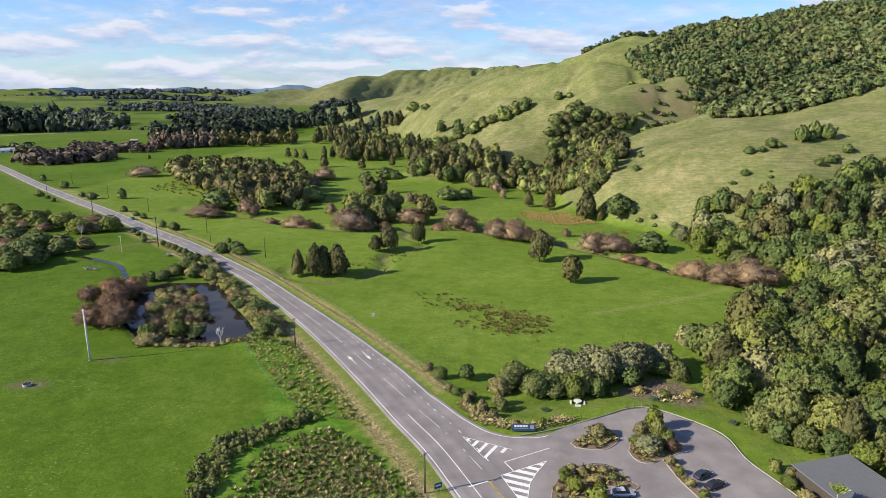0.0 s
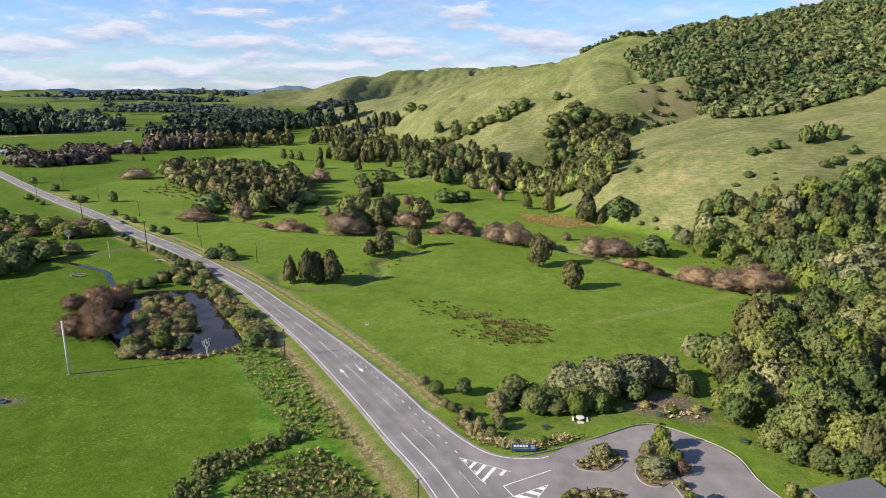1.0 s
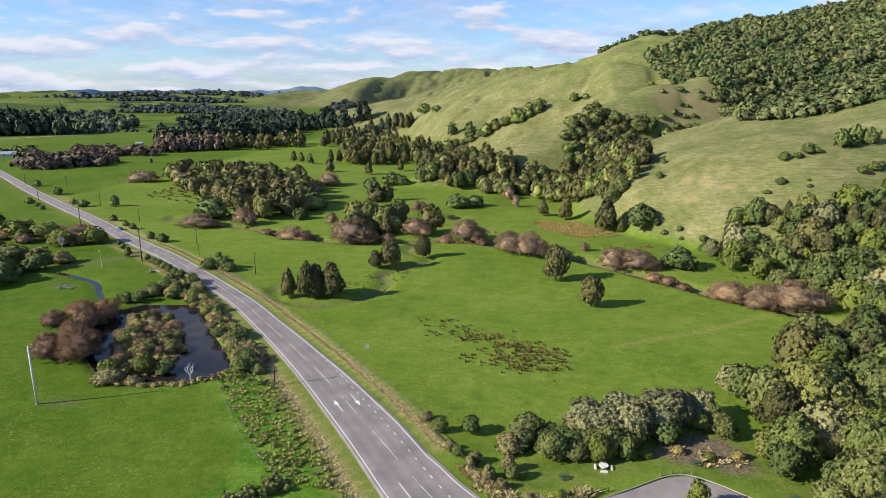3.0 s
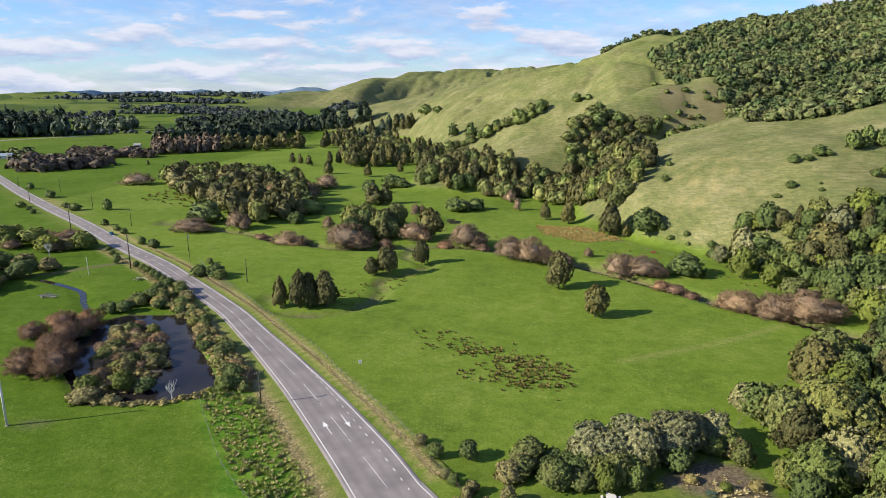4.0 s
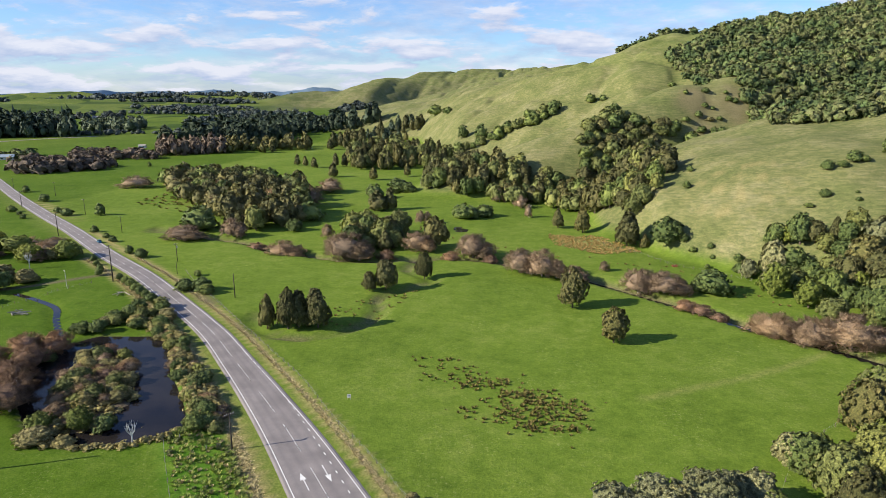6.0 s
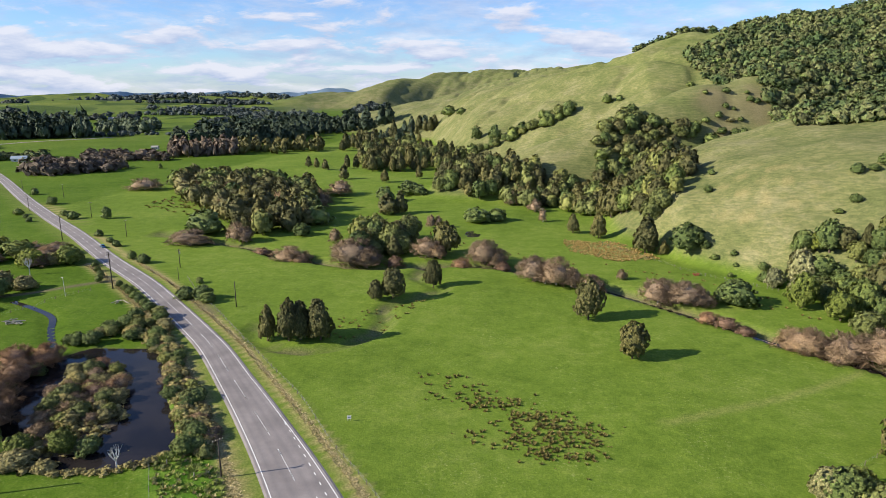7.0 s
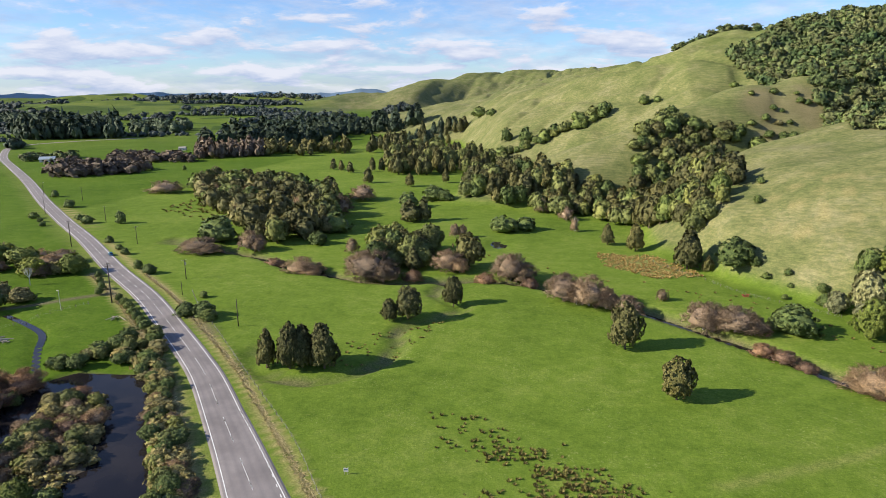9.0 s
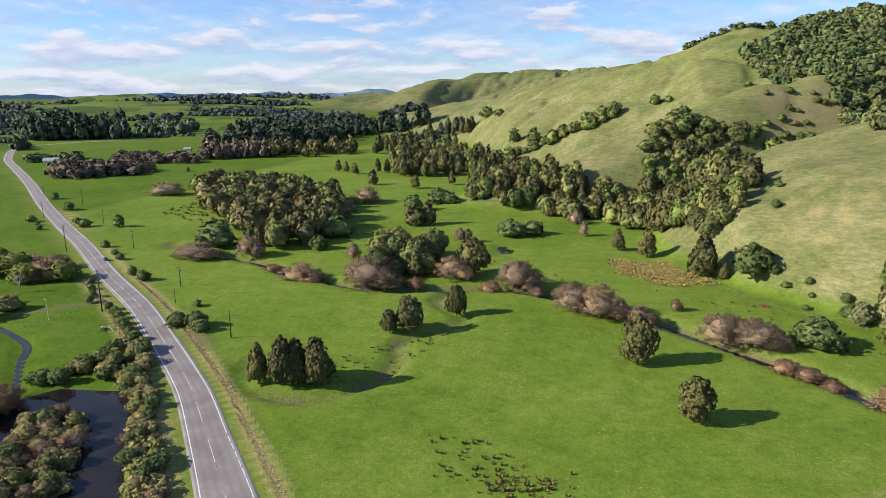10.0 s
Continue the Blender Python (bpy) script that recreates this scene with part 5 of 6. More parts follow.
for k, x, y, w, h in [("brown", 20.5, 136.6, 4.2, 3.0), ("dome", 22.6, 136.8, 2.4, 1.8), ("brown", 17.2, 135.4, 1.6, 0.8), ("brown", 19, 133.8, 1.6, 0.7), ("grey", 30.5, 131.8, 5.2, 3.6), ("olive", 33.6, 137.5, 3.4, 5.0), ("lime", 33.4, 141.6, 3.2, 5.6), ("lime", 28.2, 134.6, 2.2, 1.8), ("brown", 30, 138.6, 3.2, 3.2), ("redwillow", 35.6, 132.6, 3, 2.8), ("round", 35.4, 136, 2.6, 3), ("lime", 12, 119.4, 2.6, 2.6), ("lime", 13.6, 115.6, 2.8, 3.2), ("lime", 17.5, 111.5, 4.4, 4.2), ("brown", 15.5, 121.5, 2.4, 1.4), ("brown", 18, 119, 2.6, 1.4), ("brown", 20, 122.5, 2.2, 1.2), ("brown", 13.5, 123.2, 2, 1.2), ("olive", 21.5, 120.4, 2, 1.4)]:
    tree(k, x, y, w, h, ISLAND_SHRUBS, PARK_Z + 0.08)
for k, x, y, w, h in [("brown", 34.2, 127.5, 2.4, 1.8), ("lime", 35.2, 124, 1.8, 1.3), ("brown", 36.4, 120, 2, 1.5), ("lime", 38, 116.4, 2, 1.6), ("brown", 39.8, 112, 2, 1.5)]:
    tree(k, x, y, w, h, ISLAND_SHRUBS, PARK_Z + 0.08)
GARDEN = [(-8, 141), (-3, 138), (4, 137.6), (10, 140), (16, 143.5), (14, 145), (8, 142.8), (0, 141.5), (-6, 145), (-14, 151)]
joined("garden_tussocks", "pale tussock grasses and flax in a roadside garden", "tussock", FLAX, spots(GARDEN, 1.1, 60, 1.5, 1.1, 0.8) + spots([(30, 157), (44, 155), (50, 160), (40, 164), (30, 163)], 2.0, 61, 1.6, 1.1, 0.5), M_STRAW)
for k, x, y, w, h in [("brown", -6, 146, 3, 3), ("brown", -3, 143, 2.6, 2.2), ("lime", 8, 141.5, 2.2, 1.6), ("brown", -10, 150, 2.4, 2.4), ("olive", -1, 147, 3, 3.2), ("brown", 2, 140.5, 2, 1.4), ("lime", 40, 159, 2.6, 1.8), ("brown", 46, 160, 3, 2.2), ("brown", 34, 161, 2.6, 1.8), ("lime", 27, 158.5, 2.2, 1.5)]:
    tree(k, x, y, w, h, "garden shrubs")
for k, x, y, w, h in [("brown", 57, 118, 3, 2.4), ("lime", 55.5, 122, 2.8, 2.6), ("brown", 60, 113, 3, 2), ("olive", 54.6, 127, 2.6, 3.2), ("brown", 57, 125, 2.6, 2.6), ("brown", 59, 108, 2.8, 2.2)]:
    tree(k, x, y, w, h, "garden shrubs")


# ---- fences ----
def fence(pts, spacing, high, label, rails=3, thick=0.06, rail=0.012, material=None, top=None):
    """Posts along a line with wires or rails between them."""
    f = tagged(new("fence"), label, "fence")
    line = curve([(*p, 0) for p in pts], 0.5)
    posts, run, last = [], 0.0, None
    for p in line:
        if last is None or (p - last).length >= spacing:
            posts.append(Vector((p.x, p.y, ground_z(p.x, p.y))))
            last = p
    f.location = posts[0]
    bm = bmesh.new()
    box(bm, (thick * 2, thick * 2, high + 0.3), (0, 0, high / 2 - 0.15), 0, thick * 0.4)
    first = solid("post", bm, material or M_WOOD, f)
    for p in posts[1:]:
        q = new("post", first.data)
        q.parent = f
        q.location = p - posts[0]
    for k in range(rails):
        zz = high * (0.3 + 0.62 * k / max(1, rails - 1))
        half = rail / 2
        tall = half * (1 if rail < 0.03 else 3)
        rows = []
        for i, p in enumerate(posts):
            d = (posts[min(i + 1, len(posts) - 1)] - posts[max(i - 1, 0)]).normalized()
            n = Vector((d.y, -d.x, 0)) * half
            q = p - posts[0] + Vector((0, 0, zz))
            rows.append([tuple(q + n * s + Vector((0, 0, tall * t))) for s, t in ((-1, -1), (1, -1), (1, 1), (-1, 1), (-1, -1))])
        strip("wire" if rail < 0.03 else "rail", rows, M_STEEL if rail < 0.03 else (material or M_WOOD), f)
    return f


fence([(-150, 311), (-134, 292), (-119.7, 277.7), (-99.5, 256.3), (-77.9, 233.5), (-62, 216.7), (-47.1, 197.4), (-36.7, 185.8), (-27.6, 174.9), (-19.6, 164.5)], 3.6, 1.2, "weathered post and wire fence beside the road", 4)
fence([(24, 400), (30, 392), (47, 371), (59, 353), (72, 343), (88, 330)], 4.0, 1.3, "weathered post and wire fence at the hill's foot", 3, 0.06, 0.012)
fence([(-20, 163), (-14, 155.5), (-8, 147), (-2, 141)], 2.4, 1.1, "dark timber rail fence from road to sign", 2, 0.08, 0.05, M_DARKTIMBER)
fence([(6.5, 138), (12, 141), (18, 145)], 2.4, 1.0, "dark timber rail fence beside the car park", 2, 0.08, 0.05, M_DARKTIMBER)
fence([(12, 120.2), (15, 123), (19.4, 124.8), (22.4, 123.4)], 2.2, 1.0, "curved dark timber fence on the planted island", 2, 0.08, 0.05, M_DARKTIMBER)
fence([(-190, 257), (-187, 267), (-183, 281), (-178, 290)], 4.0, 1.2, "old wire fence beside the farm track", 3)
fence([(-46, 139), (-60, 152), (-74, 171), (-82, 183)], 4.0, 1.2, "post and wire fence along the damp strip", 3)
fence([(46, 178), (58, 199), (76, 217), (92, 232)], 5.0, 1.2, "post and wire fence along the bush edge", 3)


# ---- poles ----
def power_pole(x, y, high, label, arms=1, r=0.16, material=None, turn=0.9):
    root = tagged(new("power_pole"), label, "power pole", "power poles")
    root.location = (x, y, ground_z(x, y) - 0.2)
    root.rotation_euler.z = turn
    bm = bmesh.new()
    pole_part(bm, (0, 0, 0), (0, 0, high), r * 1.15, r * 0.75, 10)
    solid("pole", bm, material or M_DARKTIMBER, root, smooth=True)
    for i in range(arms):
        bm = bmesh.new()
        z = high - 0.4 - i * 0.9
        box(bm, (2.2, 0.12, 0.14), (0, 0.16, z), 0, 0.02)
        arm = solid("crossarm", bm, M_WOOD, root)
        for dx in (-1.0, -0.45, 0.45, 1.0):
            bm = bmesh.new()
            pole_part(bm, (dx, 0.16, z + 0.07), (dx, 0.16, z + 0.3), 0.06, 0.04, 6)
            solid("insulator", bm, M_WHITEPOLE, arm)
    return root


power_pole(-64.3, 180.6, 9.0, "dark timber power pole beside the highway")
power_pole(-15.1, 111.9, 9.0, "dark timber power pole at the junction")
power_pole(-171.5, 292.8, 15.5, "tall dark timber power pole beside the highway", 2, 0.22)
power_pole(-254.9, 365.8, 13.5, "tall timber power pole with two crossarms", 2, 0.2)
power_pole(-339.3, 437.7, 11.5, "timber power pole beside the far highway")
power_pole(-112.6, 280.6, 9.8, "bare dark timber pole standing in pasture", 0, 0.17)
power_pole(-151.5, 306.8, 6.0, "short timber pole behind the roadside bushes", 0, 0.12)
for x, y, h in ((-226, 378, 9.5), (-282, 423, 10), (-355, 487.6, 10.4), (-403, 503, 10)):
    power_pole(x, y, h, "far timber power pole standing in pasture", 1, 0.15)
tp = power_pole(-162.6, 325.8, 8.6, "timber pole with a pale transformer in pasture", 1, 0.16)
bm = bmesh.new()
pole_part(bm, (0.35, 0, 6.4), (0.35, 0, 7.5), 0.3, 0.3, 12)
solid("transformer", bm, M_STEEL, tp, "pale grey transformer can")
mast = tagged(new("pole_mast"), "tall pale concrete pole in the green paddock", "pole")
mast.location = (-118.4, 162.4, ground_z(-118.4, 162.4) - 0.2)
bm = bmesh.new()
pole_part(bm, (0, 0, 0), (0, 0, 15.6), 0.3, 0.2, 12)
solid("shaft", bm, M_WHITEPOLE, mast, smooth=True)
bm = bmesh.new()
box(bm, (0.7, 0.7, 0.3), (0, 0, 0.25), 0, 0.05)
solid("footing", bm, M_KERB, mast)
bm = bmesh.new()
box(bm, (1.1, 0.14, 0.14), (0.3, 0, 15.3), 0, 0.02)
solid("bracket", bm, M_STEEL, mast)
lp = tagged(new("street_lamp"), "slim pole lamp beside the farm track", "lamp")
lp.location = (-183, 281, ground_z(-183, 281))
bm = bmesh.new()
pole_part(bm, (0, 0, -0.2), (0, 0, 7.5), 0.1, 0.06)
solid("pole", bm, M_WHITEPOLE, lp)
bm = bmesh.new()
box(bm, (0.9, 0.25, 0.14), (-0.3, 0, 7.5), 0, 0.04)
solid("lamp_head", bm, M_WHITEPOLE, lp)


# ---- cars ----
def car(x, y, z, turn, colour, label, length=4.4):
    c = tagged(new("car"), label, "car", "parked cars")
    c.location, c.rotation_euler.z = (x, y, z), turn
    paint_mat = plain("car_paint", colour, 0.25, 0.6, 0.2, 0.08, 0.5)
    k = length / 4.4
    prof = [(-2.2, 0.45, 0.55), (-2.15, 0.85, 0.8), (-1.5, 0.95, 0.86), (0.9, 0.92, 0.88), (1.9, 0.78, 0.84), (2.2, 0.6, 0.7)]
    bm = bmesh.new()
    rings = []
    for px, top, half in prof:
        rings.append([bm.verts.new((px * k, yy * half, zz)) for yy, zz in ((-0.92, 0.28), (-1, 0.5), (-0.96, top * 0.9), (-0.8, top), (0.8, top), (0.96, top * 0.9), (1, 0.5), (0.92, 0.28))])
    for a, b in zip(rings, rings[1:]):
        for i in range(8):
            bm.faces.new((a[i], a[(i + 1) % 8], b[(i + 1) % 8], b[i]))
    bm.faces.new(rings[0][::-1])
    bm.faces.new(rings[-1])
    bmesh.ops.recalc_face_normals(bm, faces=bm.faces[:])
    solid("body", bm, paint_mat, c, smooth=True)

    def cabin(rows, name, material, parent, label=""):
        bm = bmesh.new()
        rr = [[bm.verts.new((px * k, yy, zz)) for yy in (-half, half)] for px, zz, half in rows]
        bm.faces.new([r[0] for r in rr])
        bm.faces.new([r[1] for r in rr][::-1])
        for a, b in zip(rr, rr[1:] + rr[:1]):
            bm.faces.new((a[0], a[1], b[1], b[0]))
        bmesh.ops.recalc_face_normals(bm, faces=bm.faces[:])
        return solid(name, bm, material, parent, label)

    cabin([(-1.95, 0.88, 0.76), (-1.3, 1.4, 0.62), (0.25, 1.42, 0.62), (1.2, 0.9, 0.76)], "glasshouse", M_GLASS, c, "dark tinted glass")
    cabin([(-1.35, 1.4, 0.6), (-1.2, 1.47, 0.56), (0.15, 1.48, 0.56), (0.32, 1.41, 0.6)], "roof", paint_mat, c)
    for dx in (-1.35, 1.35):
        for sy in (-0.8, 0.8):
            bm = bmesh.new()
            pole_part(bm, (dx * k, sy - 0.1, 0.32), (dx * k, sy + 0.1, 0.32), 0.32, 0.32, 14)
            wheel = solid("wheel", bm, M_TYRE, c, "black tyre")
            bm = bmesh.new()
            s = 0.105 if sy > 0 else -0.105
            pole_part(bm, (dx * k, sy + s, 0.32), (dx * k, sy + s * 1.15, 0.32), 0.2, 0.2, 10)
            solid("rim", bm, M_STEEL, wheel)
    for sy in (-0.62, 0.62):
        bm = bmesh.new()
        box(bm, (0.1, 0.32, 0.14), (2.1 * k, sy, 0.66), 0, 0.03)
        solid("headlight", bm, M_WHITEPOLE, c)
        bm = bmesh.new()
        box(bm, (0.08, 0.3, 0.16), (-2.17 * k, sy, 0.72), 0, 0.03)
        solid("tail_light", bm, M_TAIL, c)
    return c


M_TAIL = plain("red_lens", (0.3, 0.02, 0.02), 0.3, 0.5, 0, 0.1, 1)
car(39.6, 123.4, PARK_Z, 0.62, (0.03, 0.045, 0.07), "dark blue hatchback parked in a bay", 4.2)
car(41.0, 120.2, PARK_Z, 0.62, (0.02, 0.022, 0.025), "black estate car parked in a bay", 4.6)
car(22.7, 115.4, PARK_Z, 0.15, (0.5, 0.53, 0.56), "silver saloon parked beside the island", 4.5)
car(-222.5, 354.4, ROAD_Z, 2.47, (0.03, 0.2, 0.36), "small blue car on the highway", 4.2)


# ---- building ----
house = tagged(new("visitor_building"), "low building with a flat grey metal roof", "building")
house.location, house.rotation_euler.z = (65.3, 120.8, 0.0), 0.374
bm = bmesh.new()
box(bm, (12.6, 11.4, 3.0), (0, 0, 1.4))
solid("wall", bm, M_DARKTIMBER, house)
PITCH = Matrix.Rotation(0.045, 4, "X")
bm = bmesh.new()
box(bm, (14.2, 13.0, 0.22), (0, 0, 3.35), 0, 0.03, PITCH)
roof = solid("roof", bm, M_ROOF, house, "grey low-pitched metal roof")
for i in range(24):
    bm = bmesh.new()
    box(bm, (0.05, 12.9, 0.06), ((i - 11.5) * 0.6, 0, 3.48), 0, 0, PITCH)
    solid("roof_seam", bm, M_ROOF, roof)
bm = bmesh.new()
box(bm, (14.4, 0.16, 0.18), (0, -6.58, 2.98), 0, 0.03)
solid("gutter", bm, M_WHITEPOLE, roof)
for dx in (-4.5, 0, 4.5):
    bm = bmesh.new()
    box(bm, (1.6, 0.12, 1.2), (dx, -5.7, 1.6), 0, 0.02)
    win = solid("window", bm, M_GLASS, house)
    bm = bmesh.new()
    for q, s in (((dx, -5.72, 2.25), (1.8, 0.16, 0.1)), ((dx, -5.72, 0.95), (1.8, 0.2, 0.1)), ((dx - 0.85, -5.72, 1.6), (0.1, 0.16, 1.4)), ((dx + 0.85, -5.72, 1.6), (0.1, 0.16, 1.4))):
        box(bm, s, q)
    solid("frame", bm, M_WHITEPOLE, win)


def cottage(x, y, sx, sy, high, turn, label, wall, roof_mat):
    h = tagged(new("farmhouse"), label, "house", "far houses")
    h.location, h.rotation_euler.z = (x, y, ground_z(x, y) - 0.2), turn
    bm = bmesh.new()
    box(bm, (sx, sy, high), (0, 0, high / 2))
    solid("wall", bm, wall, h)
    bm = bmesh.new()
    a = [bm.verts.new((ex * sx * 0.54, ey * sy * 0.58, high)) for ex, ey in ((-1, -1), (1, -1), (1, 1), (-1, 1))]
    r = [bm.verts.new((ex * sx * 0.54, 0, high + sy * 0.3)) for ex in (-1, 1)]
    for f in ((a[0], a[1], r[1], r[0]), (a[2], a[3], r[0], r[1]), (a[1], a[2], r[1]), (a[3], a[0], r[0]), (a[3], a[2], a[1], a[0])):
        bm.faces.new(f)
    solid("roof", bm, roof_mat, h)
    for dx in (-0.25, 0.25):
        bm = bmesh.new()
        box(bm, (sx * 0.14, 0.2, high * 0.4), (dx * sx, -sy / 2, high * 0.55))
        solid("window", bm, M_GLASS, h)


M_BLUEROOF = plain("blue_grey_roof", (0.3, 0.36, 0.42), 0.5, 0.3, 0, 0.1, 0.5)
cottage(-589, 703, 15, 9, 3.4, 0.5, "far farmhouse with a blue-grey roof among trees", M_WALL, M_BLUEROOF)
cottage(-529, 863, 9, 6, 3.4, 0.3, "small white farm building on the far flat", M_WALL, M_KERB)
cottage(-541, 807, 18, 6, 2.4, 0.35, "long pale farm shed beside bare trees", M_WALL, M_KERB)
cottage(-1160, 1635, 22, 10, 4, 0.2, "white farm sheds on the distant plain", M_WALL, M_KERB)
cottage(-1110, 1650, 16, 10, 4, 0.5, "white farm sheds on the distant plain", M_WHITEPOLE, M_KERB)


# ---- signs and small things ----
sign = tagged(new("entrance_sign"), "dark blue entrance sign with a pale panel and unreadable white bars", "sign")
sign.location, sign.rotation_euler.z = (4.0, 137.0, 0.1), 0.1
bm = bmesh.new()
box(bm, (5.2, 0.16, 1.7), (0, 0, 1.15), 0, 0.03)
panel = solid("panel", bm, M_BLUE, sign)
for i, (dx, w) in enumerate(((-1.9, 0.5), (-1.25, 0.55), (-0.6, 0.5), (0.0, 0.5), (0.6, 0.45))):
    bm = bmesh.new()
    box(bm, (w, 0.03, 0.5), (dx, -0.1, 1.55))
    solid("letter_bar", bm, M_PAINT, panel)
bm = bmesh.new()
box(bm, (3.4, 0.03, 0.14), (-0.6, -0.1, 1.0))
solid("text_bar", bm, M_KERB, panel)
bm = bmesh.new()
box(bm, (0.9, 0.03, 0.9), (1.9, -0.1, 1.3))
solid("picture_panel", bm, M_KERB, panel)
for dx in (-2.4, 2.4):
    bm = bmesh.new()
    box(bm, (0.2, 0.2, 2.2), (dx, 0.05, 1.0), 0, 0.02)
    solid("post", bm, M_DARKTIMBER, sign)


def post_sign(name, x, y, turn, size, high, panel_mat, label, posts=1):
    s = tagged(new(name), label, "sign")
    s.location, s.rotation_euler.z = (x, y, ground_z(x, y)), turn
    for i in range(posts):
        bm = bmesh.new()
        dx = 0 if posts == 1 else (i - 0.5) * size[0] * 0.7
        pole_part(bm, (dx, 0.06, -0.2), (dx, 0.06, high), 0.05, 0.05)
        solid("post", bm, M_STEEL, s)
    bm = bmesh.new()
    box(bm, (size[0], 0.05, size[1]), (0, 0, high - size[1] / 2), 0, 0.01)
    p = solid("panel", bm, panel_mat, s)
    bm = bmesh.new()
    box(bm, (size[0] * 0.7, 0.02, size[1] * 0.25), (0, -0.035, high - size[1] * 0.45))
    solid("text_bar", bm, M_BLUE if panel_mat is not M_BLUE else M_PAINT, p)
    return s


post_sign("paddock_sign", -46, 207.2, 0.2, (1.0, 0.9), 1.5, M_WHITEPOLE, "white sign board standing in the paddock", 2)
post_sign("road_sign", -12.6, 112.4, 0.6, (1.6, 1.2), 2.2, M_BLUE, "blue road sign beside the highway", 2)
post_sign("warning_sign", 17.6, 136.8, 0.2, (0.6, 0.6), 2.4, M_YELLOW, "small yellow sign on a car park island", 1)


def picnic_table(x, y, turn, material, label):
    t = tagged(new("picnic_table"), label, "picnic table", "picnic tables")
    t.location, t.rotation_euler.z = (x, y, ground_z(x, y)), turn
    for i in range(4):
        bm = bmesh.new()
        box(bm, (1.8, 0.17, 0.05), (0, (i - 1.5) * 0.19, 0.74), 0, 0.01)
        solid("tabletop_board", bm, material, t)
    for sy in (-0.72, 0.72):
        bm = bmesh.new()
        box(bm, (1.8, 0.28, 0.05), (0, sy, 0.45), 0, 0.01)
        solid("bench", bm, material, t)
    for dx in (-0.6, 0.6):
        bm = bmesh.new()
        box(bm, (0.08, 1.5, 0.08), (dx, 0, 0.4), 0, 0.01)
        for sy in (-0.45, 0.45):
            box(bm, (0.08, 0.08, 0.85), (dx, sy, 0.36), 0, 0.01, Matrix.Rotation(0.35 if sy > 0 else -0.35, 4, "X"))
        solid("leg", bm, material, t)


M_TABLEGREEN = plain("green_stained_timber", (0.04, 0.09, 0.06), 0.7, 0.3, 0, 0.2, 3)
picnic_table(9.1, 148.3, 0.4, M_TABLEGREEN, "dark green picnic table on the lawn")
picnic_table(36.6, 156.7, -0.3, M_TABLEGREEN, "dark picnic table on the lawn")
picnic_table(52.4, 146.2, 0.9, M_TABLEGREEN, "dark picnic table beside the bush")
rt = tagged(new("round_table"), "round white concrete table with curved seats", "table")
rt.location = (17.5, 153.3, ground_z(17.5, 153.3))
bm = bmesh.new()
pole_part(bm, (0, 0, 0.66), (0, 0, 0.8), 1.0, 1.0, 24)
solid("tabletop", bm, M_WHITEPOLE, rt)
bm = bmesh.new()
pole_part(bm, (0, 0, -0.1), (0, 0, 0.66), 0.45, 0.35, 12)
solid("pedestal", bm, M_KERB, rt)
for i in range(4):
    bm = bmesh.new()
    a = i * math.pi / 2
    box(bm, (0.45, 1.5, 0.45), (1.65 * math.cos(a), 1.65 * math.sin(a), 0.22), a, 0.06)
    solid("seat", bm, M_WHITEPOLE, rt)


PALE = (-2.8, 327.0)


def bollard(x, y):
    b = tagged(new("bollard"), "short weathered timber bollard beside the car park", "bollard", "car park bollards")
    b.location = (x, y, ground_z(x, y))
    bm = bmesh.new()
    pole_part(bm, (0, 0, -0.2), (0, 0, 0.95), 0.12, 0.11, 8)
    solid("post", bm, M_WOOD, b)
    bm = bmesh.new()
    pole_part(bm, (0, 0, 0.95), (0, 0, 1.0), 0.11, 0.07, 8)
    solid("cap", bm, M_WOOD, b)


for x, y in ((28.6, 151.4), (31.0, 152.4), (33.0, 152.8), (34.8, 152.4)):
    bollard(x, y)


def dead_tree(x, y, high, label):
    t = tagged(new("dead_tree"), label, "tree")
    t.location = (x, y, ground_z(x, y) - 0.2)
    rng = random.Random(int(abs(x) * 10))
    rows = [((0, 0, 0), (0.1, 0, high * 0.45), 0.2, 0.15)]
    for i in range(7):
        a = i * 0.9
        p = (0.05, 0, high * rng.uniform(0.35, 0.45))
        q = (math.cos(a) * high * 0.16, math.sin(a) * high * 0.16, high * rng.uniform(0.6, 0.8))
        rows.append((p, q, 0.09, 0.05))
        for j in range(3):
            rows.append((q, (q[0] + rng.uniform(-0.7, 0.7), q[1] + rng.uniform(-0.7, 0.7), high * rng.uniform(0.8, 1.0)), 0.05, 0.02))
    k = new("trunk", ring_mesh("trunk", rows, M_WHITEPOLE))
    k.parent = t


dead_tree(-88, 180.6, 6.0, "bare whitish dead tree at the pond's edge")
dead_tree(-7, 459, 8.0, "bare whitish dead tree at the wood's edge")
dead_tree(PALE[0], PALE[1], 6.5, "bare whitish dead trunk standing in pasture")
dead_tree(-220, 305, 8.0, "bare pale winter tree beside the track")


M_RUST = plain("reddish_wood", (0.3, 0.1, 0.06), 0.9, 0.1, 0, 0.4, 3.0)


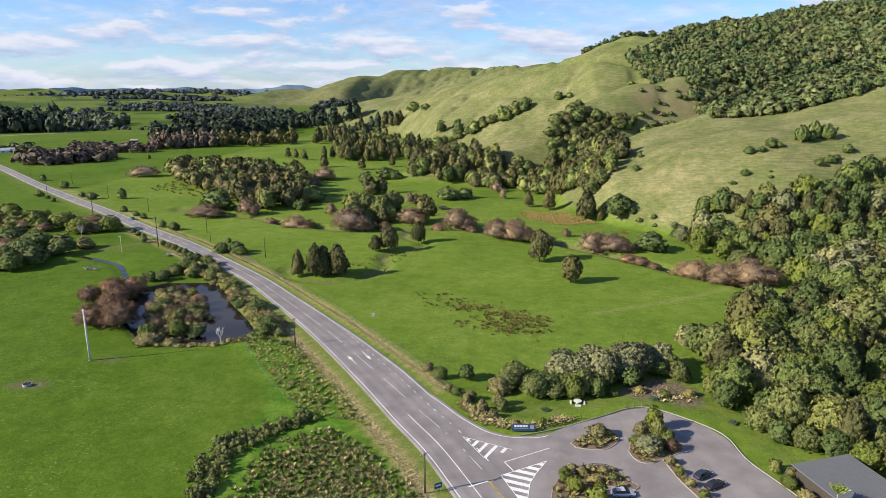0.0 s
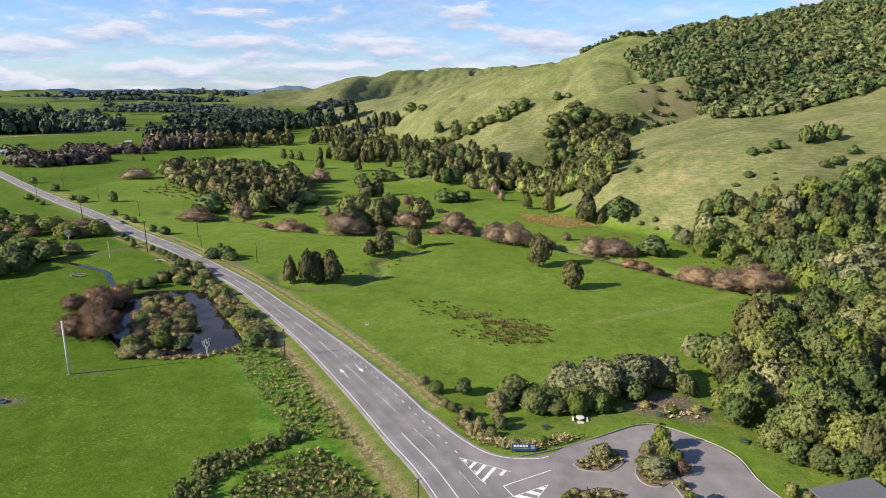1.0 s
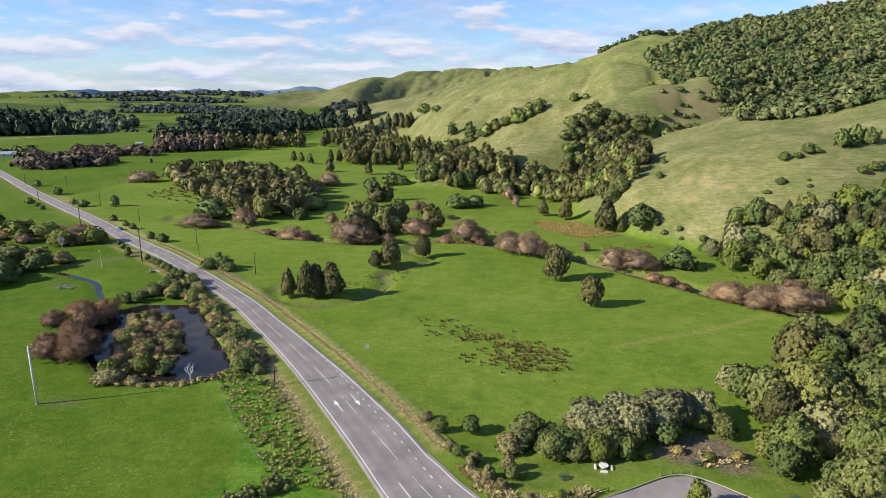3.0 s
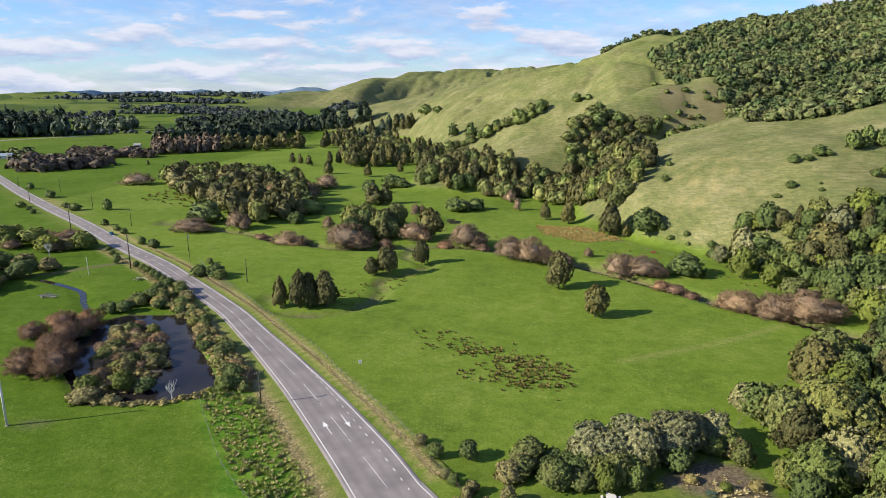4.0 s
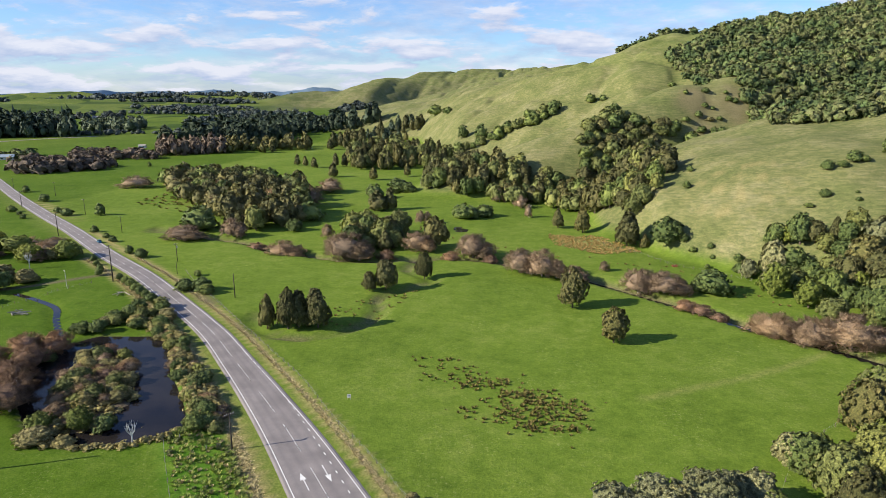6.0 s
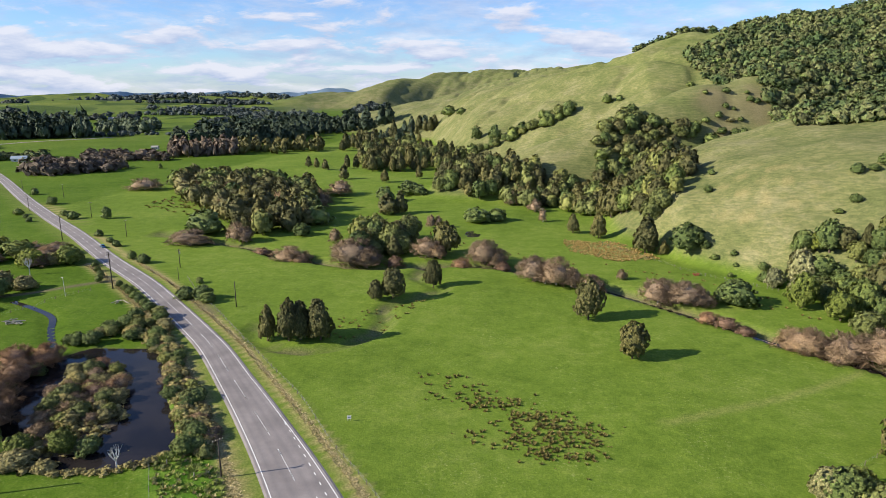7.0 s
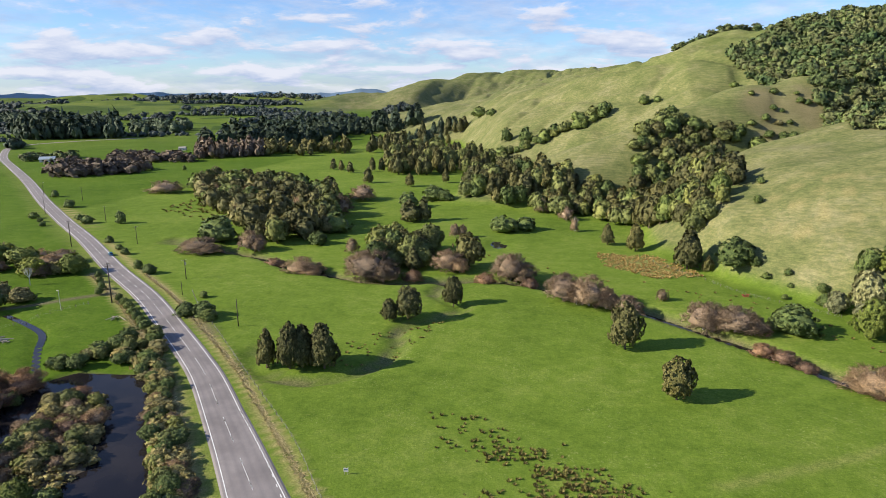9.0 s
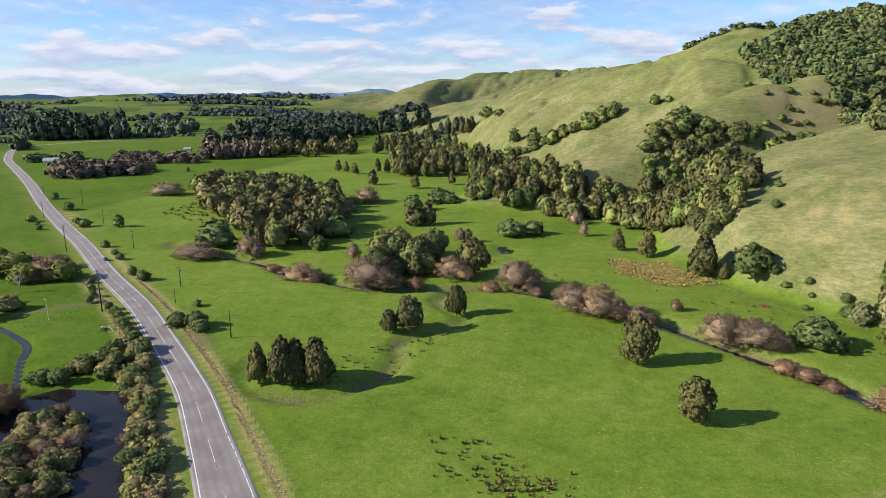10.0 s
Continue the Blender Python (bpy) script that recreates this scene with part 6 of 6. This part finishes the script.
def log_pile(x, y, n, label, seed, material=None, spread=1.0):
    p = tagged(new("log_pile"), label, "logs")
    p.location = (x, y, ground_z(x, y))
    rng = random.Random(seed)
    for i in range(n):
        bm = bmesh.new()
        a, q = rng.uniform(0, 6.28), (rng.uniform(-2.5, 2.5) * spread, rng.uniform(-1.2, 1.2) * spread, rng.uniform(0.1, 0.8))
        l = rng.uniform(0.8, 2.2) * spread
        pole_part(bm, (q[0] - math.cos(a) * l, q[1] - math.sin(a) * l, q[2]), (q[0] + math.cos(a) * l, q[1] + math.sin(a) * l, q[2] + rng.uniform(-0.2, 0.5)), 0.16, 0.1, 7)
        solid("log", bm, material or M_PALEBARK, p)


log_pile(-179, 252, 16, "heap of grey cut branches in the paddock", 3)
# stand-in logs for a small red thing of unknown kind
log_pile(59.3, 350.2, 12, "small reddish log heap standing for an unidentified red thing near the fence", 5, M_RUST, 0.45)
log_pile(-156, 277, 7, "few grey logs lying on the grass", 4)
trough = tagged(new("water_trough"), "round grey stock trough in bare trampled ground", "trough")
trough.location = (-124, 145, ground_z(-124, 145))
bm = bmesh.new()
pole_part(bm, (0, 0, -0.1), (0, 0, 0.6), 1.1, 1.05, 20)
solid("tank", bm, M_KERB, trough)
bm = bmesh.new()
pole_part(bm, (0, 0, 0.58), (0, 0, 0.62), 0.95, 0.95, 20)
solid("water_surface", bm, M_WATER, trough)


def cabbage_tree(x, y, high, label):
    t = tagged(new("cabbage_tree"), label, "tree", "cabbage trees")
    t.location = (x, y, ground_z(x, y) - 0.1)
    bm = bmesh.new()
    pole_part(bm, (0, 0, 0), (0.1, 0, high * 0.6), 0.14, 0.1)
    solid("trunk", bm, M_PALEBARK, t)
    for i in range(3):
        a = i * 2.1
        co, fs = tuft_mesh(500 + i, 40, 1.0, 0.04)
        co = (co - [0, 0, 0.4]) * 1.5
        me = bpy.data.meshes.new("leaf_head")
        me.from_pydata(co.tolist(), [], fs)
        me.materials.append(M_FLAX)
        h = new("leaf_head", me)
        h.parent = t
        h.location = (0.1 + math.cos(a) * 0.6, math.sin(a) * 0.6, high * 0.72)


cabbage_tree(59.4, 112.4, 9.0, "spiky green cabbage tree beside the building")
cabbage_tree(24, 163, 5.0, "spiky green cabbage tree in the garden")
for x, y, h in ((-78, 183, 3.0), (-70, 180, 2.6), (-76, 190, 3.2)):
    cabbage_tree(x, y, h, "young cabbage tree on the pond bank")


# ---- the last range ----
M_HAZED_RANGE = Mat("hazed_far_range", 1.0, 0.0)
# the blue is aerial haze painted into the range's base colour
M_HAZED_RANGE.colour(M_HAZED_RANGE.ramp(M_HAZED_RANGE.noise(0.004, 4), (0.4, (0.17, 0.25, 0.34)), (0.6, (0.21, 0.3, 0.4))))
rows = []
for i in range(121):
    a = radians(-48 + i * 0.42)
    d = 4650.0
    top = 60 + 9 * math.sin(i * 0.21 + 1) * math.sin(i * 0.083) + 5 * math.sin(i * 0.63 + 2) + 3 * math.sin(i * 1.7) + 26 * math.exp(-((i - 68) / 6.0) ** 2)
    rows.append([(d * math.sin(a), d * math.cos(a), -30), (1.01 * d * math.sin(a), 1.01 * d * math.cos(a), max(20, top)), (1.04 * d * math.sin(a), 1.04 * d * math.cos(a), max(10, top - 40))])
tagged(strip("backdrop_range", rows, M_HAZED_RANGE.m), "distant mountain range painted haze blue on the horizon", "hills", kind="structure")
